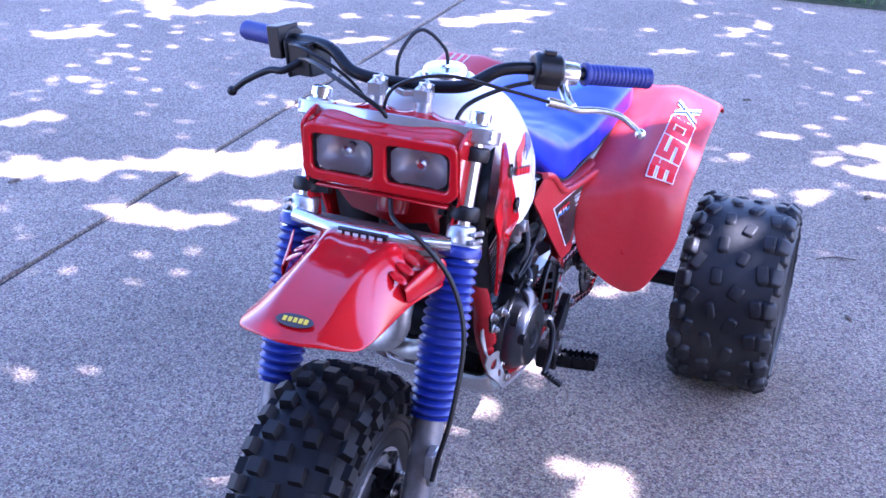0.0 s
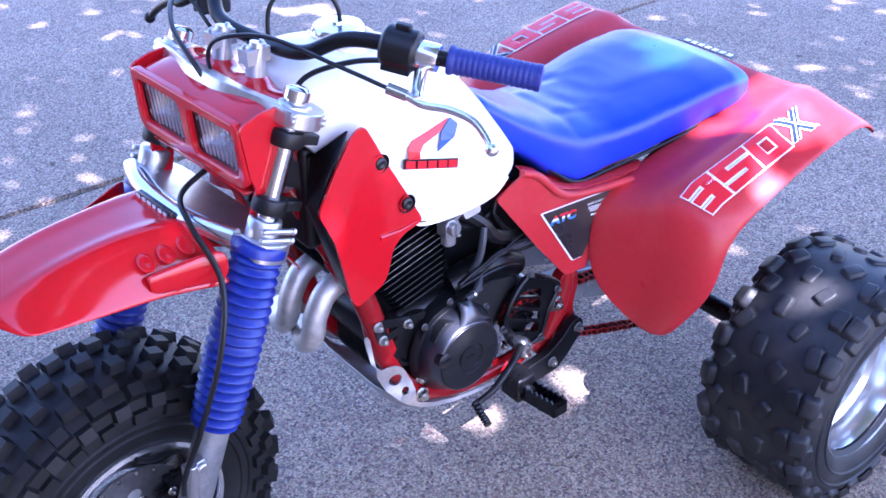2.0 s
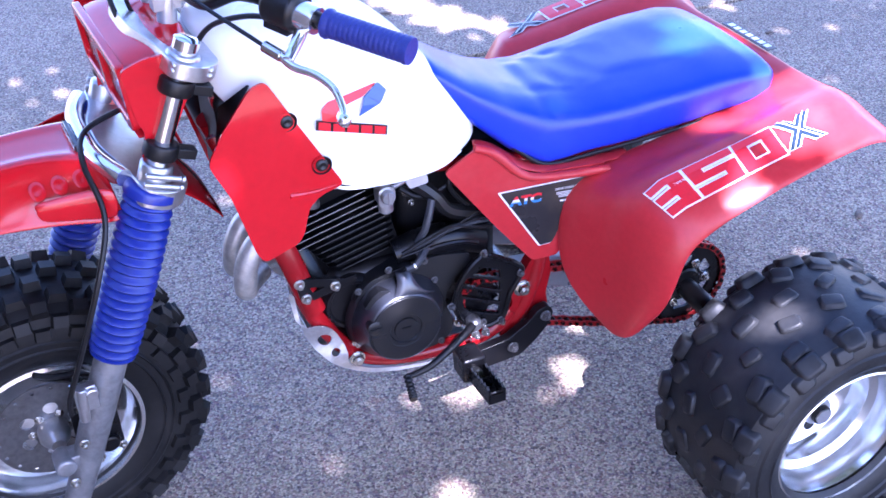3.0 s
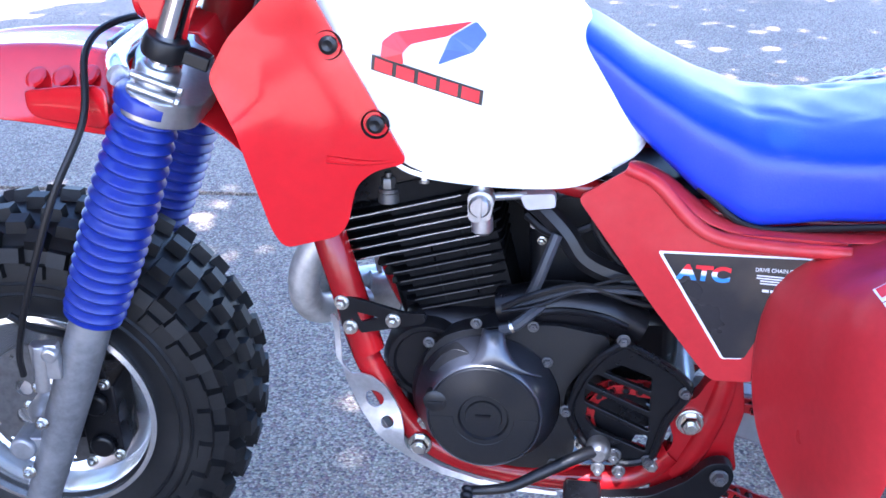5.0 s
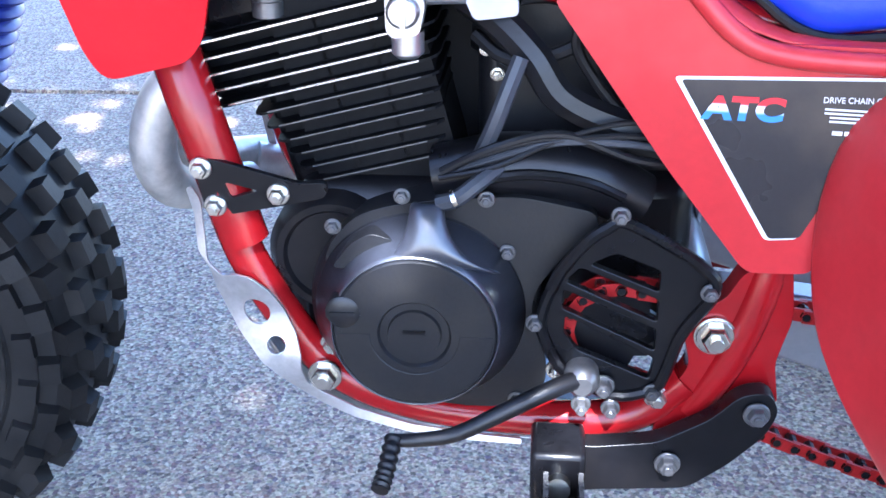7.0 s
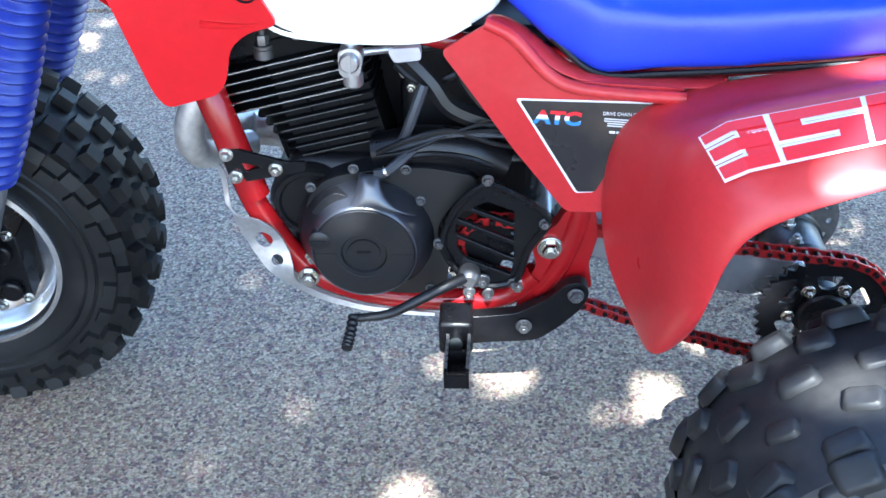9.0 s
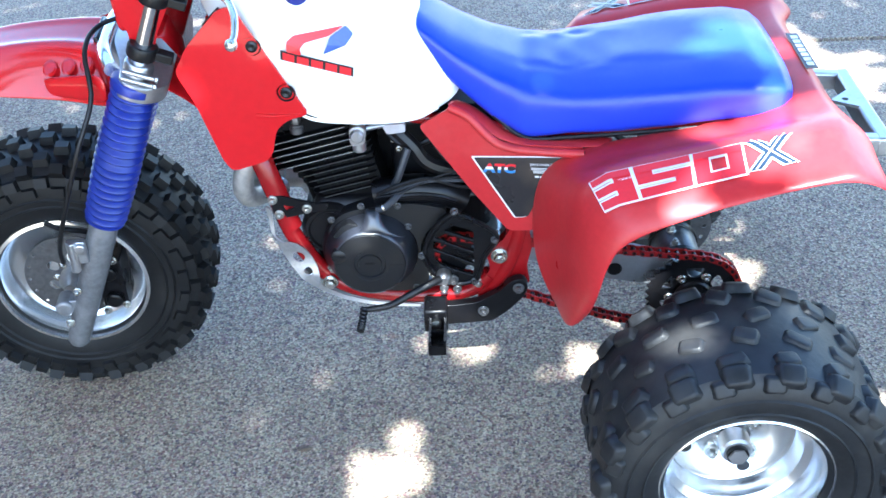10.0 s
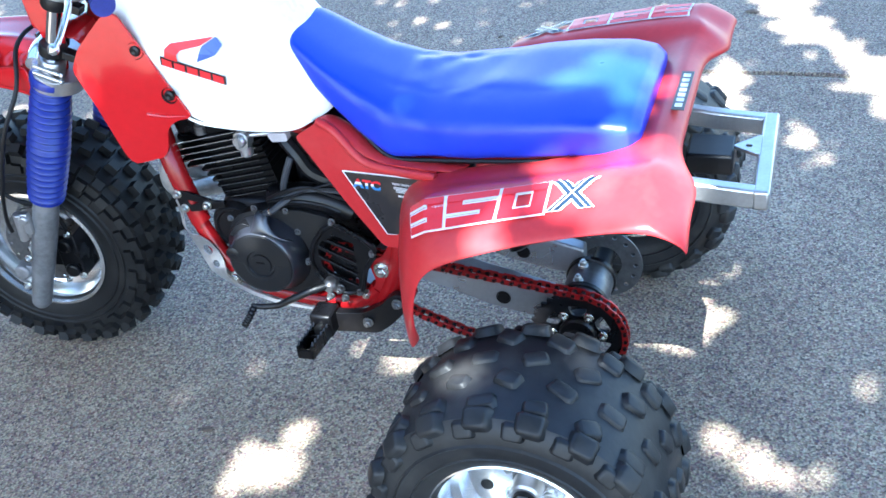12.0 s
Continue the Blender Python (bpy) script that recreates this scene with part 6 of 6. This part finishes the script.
# -- chain guard, gear lever and foot pegs --
def drive():
    o = rounded([(0.722, 0.405), (0.748, 0.440), (0.775, 0.455), (0.830, 0.420), (0.850, 0.400), (0.838, 0.378), (0.822, 0.355), (0.808, 0.300), (0.770, 0.292), (0.728, 0.315), (0.708, 0.360)], 0.014)
    holes = []
    for q in ([(0.729, 0.352), (0.740, 0.336), (0.800, 0.310), (0.803, 0.330), (0.730, 0.367)], [(0.727, 0.374), (0.803, 0.337), (0.803, 0.357), (0.728, 0.391)],
              [(0.729, 0.398), (0.803, 0.364), (0.803, 0.384), (0.740, 0.411)], [(0.748, 0.414), (0.803, 0.391), (0.803, 0.410), (0.768, 0.424)]):
        holes.append(rounded(q, 0.003, 2))
    low = Matrix.Translation((0.002, 0.006, -0.014))
    g = part("sprocket_guard", plate(o, -0.152, -0.144, holes), BLACK, trike, "black slotted sprocket guard", bevel=0.0015, m=low)
    bm = tube([(p[0], -0.154, p[1]) for p in o[::3]] + [(o[0][0], -0.154, o[0][1])], 0.005, 8, 3)
    part("guard_rim", bm, BLACK, g, m=low)
    for x, z in ((0.769, 0.458), (0.803, 0.300), (0.842, 0.394), (0.706, 0.362)):
        part("guard_bolt", hexbolt((x, -0.155, z), 0.0058, 0.008), DARKSTEEL, g, m=low)
    # chain: two runs joined by the sprocket arcs
    Cf, rf, Cr, rr = Vector((0.772, 0.332)), 0.038, Vector((AXLE_R.x, AXLE_R.z + 0.006)), 0.090
    y = -0.122
    d = (Cr - Cf)
    L = d.length
    th = math.atan2(d.y, d.x)
    be = math.asin((rr - rf) / L)
    top0, top1 = th + math.pi / 2 + be, th + math.pi / 2 + be
    low = th - math.pi / 2 - be

    def pt(c, r, a):
        return Vector((c.x + r * math.cos(a), c.y + r * math.sin(a)))
    path = [pt(Cf, rf, top0).lerp(pt(Cr, rr, top0), k / 30) for k in range(31)]
    n = 40
    path += [pt(Cr, rr, top0 - (top0 - low) * k / n) for k in range(1, n)]
    seg = [pt(Cr, rr, low).lerp(pt(Cf, rf, low), k / 30) for k in range(31)]
    path += [Vector((p.x, p.y - 0.012 * math.sin(math.pi * k / 30))) for k, p in enumerate(seg)]
    path += [pt(Cf, rf, low - (2 * math.pi - (top0 - low)) * k / 12) for k in range(1, 12)]
    # resample to the pitch
    cum = [0]
    loop = path + [path[0]]
    for a, b in zip(loop, loop[1:]):
        cum.append(cum[-1] + (b - a).length)
    N = int(cum[-1] / 0.0165)
    pts = []
    j = 0
    for i in range(N):
        s = cum[-1] * i / N
        while cum[j + 1] < s:
            j += 1
        f = (s - cum[j]) / max(1e-9, cum[j + 1] - cum[j])
        pts.append(loop[j].lerp(loop[j + 1], f))
    bm, bk = bmesh.new(), bmesh.new()
    for i in range(N):
        a, b = pts[i], pts[(i + 1) % N]
        c = (a + b) / 2
        ang = math.atan2(b.y - a.y, b.x - a.x)
        m = Matrix.Translation((c.x, y, c.y)) @ Matrix.Rotation(-ang, 4, 'Y')
        w = 0.0095 if i % 2 else 0.0068
        for s in (-1, 1):
            box((-0.0112, s * w - 0.0012, -0.0056), (0.0112, s * w + 0.0012, 0.0056), bm, m)
        lathe([(0.0048, -0.0115), (0.0048, 0.0115)], 8, at=(a.x, y, a.y), bm=bk)
        disc(0.0035, -0.0118, -0.0105, (a.x, y, a.y), 8, bm=bk)
    ch = part("drive_chain", bm, CHAINRED, trike, "red drive chain with dark rollers", smooth=False)
    tagged(part("chain_core", bk, BLACK, ch), kind="stuff")
    # sprockets
    teeth = []
    for k in range(76):
        a = 2 * math.pi * k / 76
        r = 0.092 if k % 2 else 0.084
        teeth.append((Cr.x + r * math.cos(a), Cr.y + r * math.sin(a)))
    holes = []
    for k in range(6):
        a0 = k * math.pi / 3 + 0.2
        holes.append(rounded([(Cr.x + r * math.cos(a0 + da), Cr.y + r * math.sin(a0 + da)) for r, da in ((0.042, 0.05), (0.066, 0.0), (0.066, 0.62), (0.042, 0.56))], 0.008, 3))
    sp = part("rear_sprocket", plate(teeth, y - 0.003, y + 0.003, holes), BLACK, trike, "black rear sprocket with six openings", smooth=False)
    bm = disc(0.036, y - 0.012, y + 0.03, (Cr.x, 0, Cr.y), 28, bev=0.004)
    part("sprocket_hub", bm, BLACK, sp)
    for k in range(6):
        a = k * math.pi / 3 + 0.05
        part("sprocket_bolt", hexbolt((Cr.x + 0.047 * math.cos(a), y - 0.004, Cr.y + 0.047 * math.sin(a)), 0.007, 0.010), STEEL, sp)
    teeth = [(Cf.x + (0.040 if k % 2 else 0.033) * math.cos(2 * math.pi * k / 26), Cf.y + (0.040 if k % 2 else 0.033) * math.sin(2 * math.pi * k / 26)) for k in range(26)]
    part("front_sprocket", plate(teeth, y - 0.003, y + 0.003), BLACK, trike, "black front sprocket", smooth=False)
    # swingarm
    for s in (-1, 1):
        rows = []
        for x, zc, h in ((0.86, 0.332, 0.026), (0.95, 0.312, 0.034), (1.05, 0.282, 0.038), (1.14, 0.262, 0.036), (1.20, 0.252, 0.03)):
            rows.append([(x, s * 0.078 + dy, zc + dz * h) for dy, dz in ((-0.016, -1), (0.016, -1), (0.016, 1), (-0.016, 1))])
        sw = part("swingarm_beam", loft(rows), SILVERP, trike, "silver box-section swingarm", bevel=0.004, smooth=False)
        part("beam_hole", lathe([(0.0125, -0.0172), (0.0145, -0.0175), (0.0125, -0.0165), (0.0125, 0.0)], 24, at=(1.076, s * 0.078, 0.266)), BLACK, sw)
        part("beam_hole_floor", disc(0.0122, -0.0166, -0.0162, (1.076, s * 0.078, 0.266), 24), BLACK, sw)
    part("swingarm_pivot", tube([(0.842, -0.105, 0.333), (0.842, 0.105, 0.333)], 0.024, 20), SILVERP, trike)
    bm = lathe([(1e-5, -0.05), (0.042, -0.05), (0.046, -0.045), (0.046, 0.06), (0.04, 0.07), (1e-5, 0.07)], 36, at=(AXLE_R.x - 0.01, 0, AXLE_R.z + 0.006))
    part("axle_carrier", bm, DARKSTEEL, trike, "dull steel rear axle carrier")
    car = bpy.data.objects["axle_carrier"]
    for y0 in (-0.040, 0.046):
        part("carrier_ring", lathe([(0.046, y0), (0.050, y0 + 0.002), (0.050, y0 + 0.012), (0.046, y0 + 0.014)], 36, at=(AXLE_R.x - 0.01, 0, AXLE_R.z + 0.006)), BLACK, car)
    for y0 in (-0.020, 0.030):
        part("pinch_bolt", hexbolt((AXLE_R.x - 0.020, y0, AXLE_R.z + 0.050), 0.0075, 0.012, 'Z', 1), STEEL, car)
    cable("rear_brake_hose", [(1.06, 0.060, 0.50), (1.13, 0.045, 0.44), (1.18, 0.060, 0.36), (1.215, 0.110, 0.335)], 0.006, PLASTIC, "black rear brake hose", False)
    part("shock_absorber", tube([(0.92, 0.0, 0.56), (1.02, 0.0, 0.45), (1.10, 0.0, 0.33)], lambda t: 0.026 + 0.008 * math.sin(t * 60), 18, 20), BLACK, trike, "black coil spring shock absorber")
    # rear brake disc and caliper on the right
    part("rear_brake_disc", plate(circle2(AXLE_R.x, AXLE_R.z, 0.082, 48), 0.118, 0.122, [circle2(AXLE_R.x, AXLE_R.z, 0.04)] + [circle2(AXLE_R.x + 0.068 * math.cos(k * math.pi / 8), AXLE_R.z + 0.068 * math.sin(k * math.pi / 8), 0.005, 8) for k in range(16)]), DARKSTEEL, trike, "steel rear brake disc", smooth=False)
    part("rear_caliper", box((1.20, 0.095, 0.30), (1.29, 0.15, 0.36)), BLACK, trike, "black rear brake caliper", bevel=0.008)
    part("rear_cable_stay", tube([(1.05, -0.03, 0.34), (1.12, -0.02, 0.36), (1.20, 0.0, 0.37), (1.26, 0.04, 0.36)], 0.009, 10, 5), BLACK, trike)
    # gear lever
    gl = part("gear_lever", tube([(0.746, -0.160, 0.304), (0.715, -0.180, 0.300), (0.678, -0.191, 0.284), (0.645, -0.196, 0.268), (0.612, -0.200, 0.264), (0.596, -0.201, 0.264)], lambda t: 0.0080 - 0.0025 * t, 12, 5), PLASTIC, trike, "black foot gear lever")
    part("toe_piece", tube([(0.597, -0.200, 0.266), (0.594, -0.226, 0.254), (0.591, -0.244, 0.247)], lambda t: 0.0072 + 0.0009 * math.sin(t * 44), 12, 24), PLASTIC, gl, "ribbed rubber toe piece")
    bm = lathe([(0.014, -0.140), (0.015, -0.160), (0.012, -0.166), (0.008, -0.170), (1e-5, -0.170)], 24, at=(0.747, 0, 0.301))
    hexbolt((0.765, -0.150, 0.292), 0.007, 0.012, bm=bm)
    hexbolt((0.747, -0.160, 0.280), 0.006, 0.012, bm=bm)
    hexbolt((0.772, -0.150, 0.270), 0.006, 0.010, bm=bm)
    part("lever_boss", bm, DARKSTEEL, gl, "steel lever boss and bolts")

    def pegs(m):
        o = rounded([(0.707, 0.246), (0.756, 0.240), (0.811, 0.247), (0.852, 0.272), (0.874, 0.296), (0.896, 0.300), (0.906, 0.282), (0.897, 0.258), (0.869, 0.227), (0.838, 0.202), (0.758, 0.196), (0.717, 0.190), (0.707, 0.216)], 0.010)
        b = part("peg_bracket", plate(o, -0.166, -0.148), BLACK, trike, "black foot peg bracket", m=m, bevel=0.004)
        for x, z in ((0.820, 0.229), (0.887, 0.281)):
            part("peg_bracket_bolt", hexbolt((x, -0.168, z), 0.008, 0.010), DARKSTEEL, b, m=m)
        bm = box((0.707, -0.196, 0.200), (0.752, -0.146, 0.252))
        p = part("peg_block", bm, BLACK, b, m=m, bevel=0.005)
        # folding serrated peg
        bm = bmesh.new()
        for s in (0, 1):
            x0 = 0.718 + 0.028 * s
            box((x0, -0.282, 0.186), (x0 + 0.004, -0.165, 0.214), bm)
            for k in range(8):
                yy = -0.172 - k * 0.0133
                q = [bm.verts.new((x0 + dx, yy + dy, 0.214 + dz)) for dx in (0, 0.004) for dy, dz in ((0, 0), (-0.010, 0), (-0.005, 0.007))]
                bm.faces.new(q[:3])
                bm.faces.new(q[3:])
                for a, c in ((0, 1), (1, 2), (2, 0)):
                    bm.faces.new((q[a], q[c], q[3 + c], q[3 + a]))
        box((0.718, -0.282, 0.186), (0.750, -0.277, 0.206), bm)
        box((0.718, -0.25, 0.186), (0.750, -0.20, 0.190), bm)
        box((0.718, -0.232, 0.186), (0.750, -0.228, 0.210), bm)
        for v in bm.verts:
            v.co.z += 0.016 + 0.12 * (-v.co.y - 0.165)
        part("foot_peg", bm, BLACK, b, "black serrated folding foot peg", m=m, smooth=False)
        bm = tube([(0.730, -0.16, 0.216), (0.730, -0.21, 0.228)], 0.010, 12)
        part("peg_spring", bm, STEEL, b, m=m)
    both(pegs)


drive()

# -- grab bar behind the mudguard --
z = 0.532
bm = bmesh.new()
for y in (-0.103, 0.155):
    loft([[(x, y + a, zz + b) for a, b in ((-0.0125, -0.018), (0.0125, -0.018), (0.0125, 0.018), (-0.0125, 0.018))] for x, zz in ((1.33, z + 0.020), (1.43, z + 0.008), (1.530, z))], bm=bm)
box((1.5225, -0.1165, z - 0.0185), (1.5505, 0.1685, z + 0.0185), bm)
gb = part("grab_bar", bm, ALLOY, trike, "square bare aluminium grab bar", bevel=0.005)
part("bar_tab", plate(rounded([(1.478, 0.026), (1.526, 0.055), (1.526, -0.02)], 0.008), 0, 0.006, [circle2(1.506, 0.024, 0.006, 12)]), ALLOY, gb, m=Matrix.Translation((0, 0.055, z + 0.016)) @ Matrix.Rotation(radians(90), 4, 'X'))
part("lamp_bracket", box((1.40, 0.004, 0.505), (1.482, 0.085, 0.545)), PLASTIC, gb, "black lamp bracket inside the bar", bevel=0.005)
part("tail_box", box((1.32, -0.05, 0.575), (1.40, 0.13, 0.625)), PLASTIC, trike, "black tail lamp box under the mudguard", bevel=0.006)
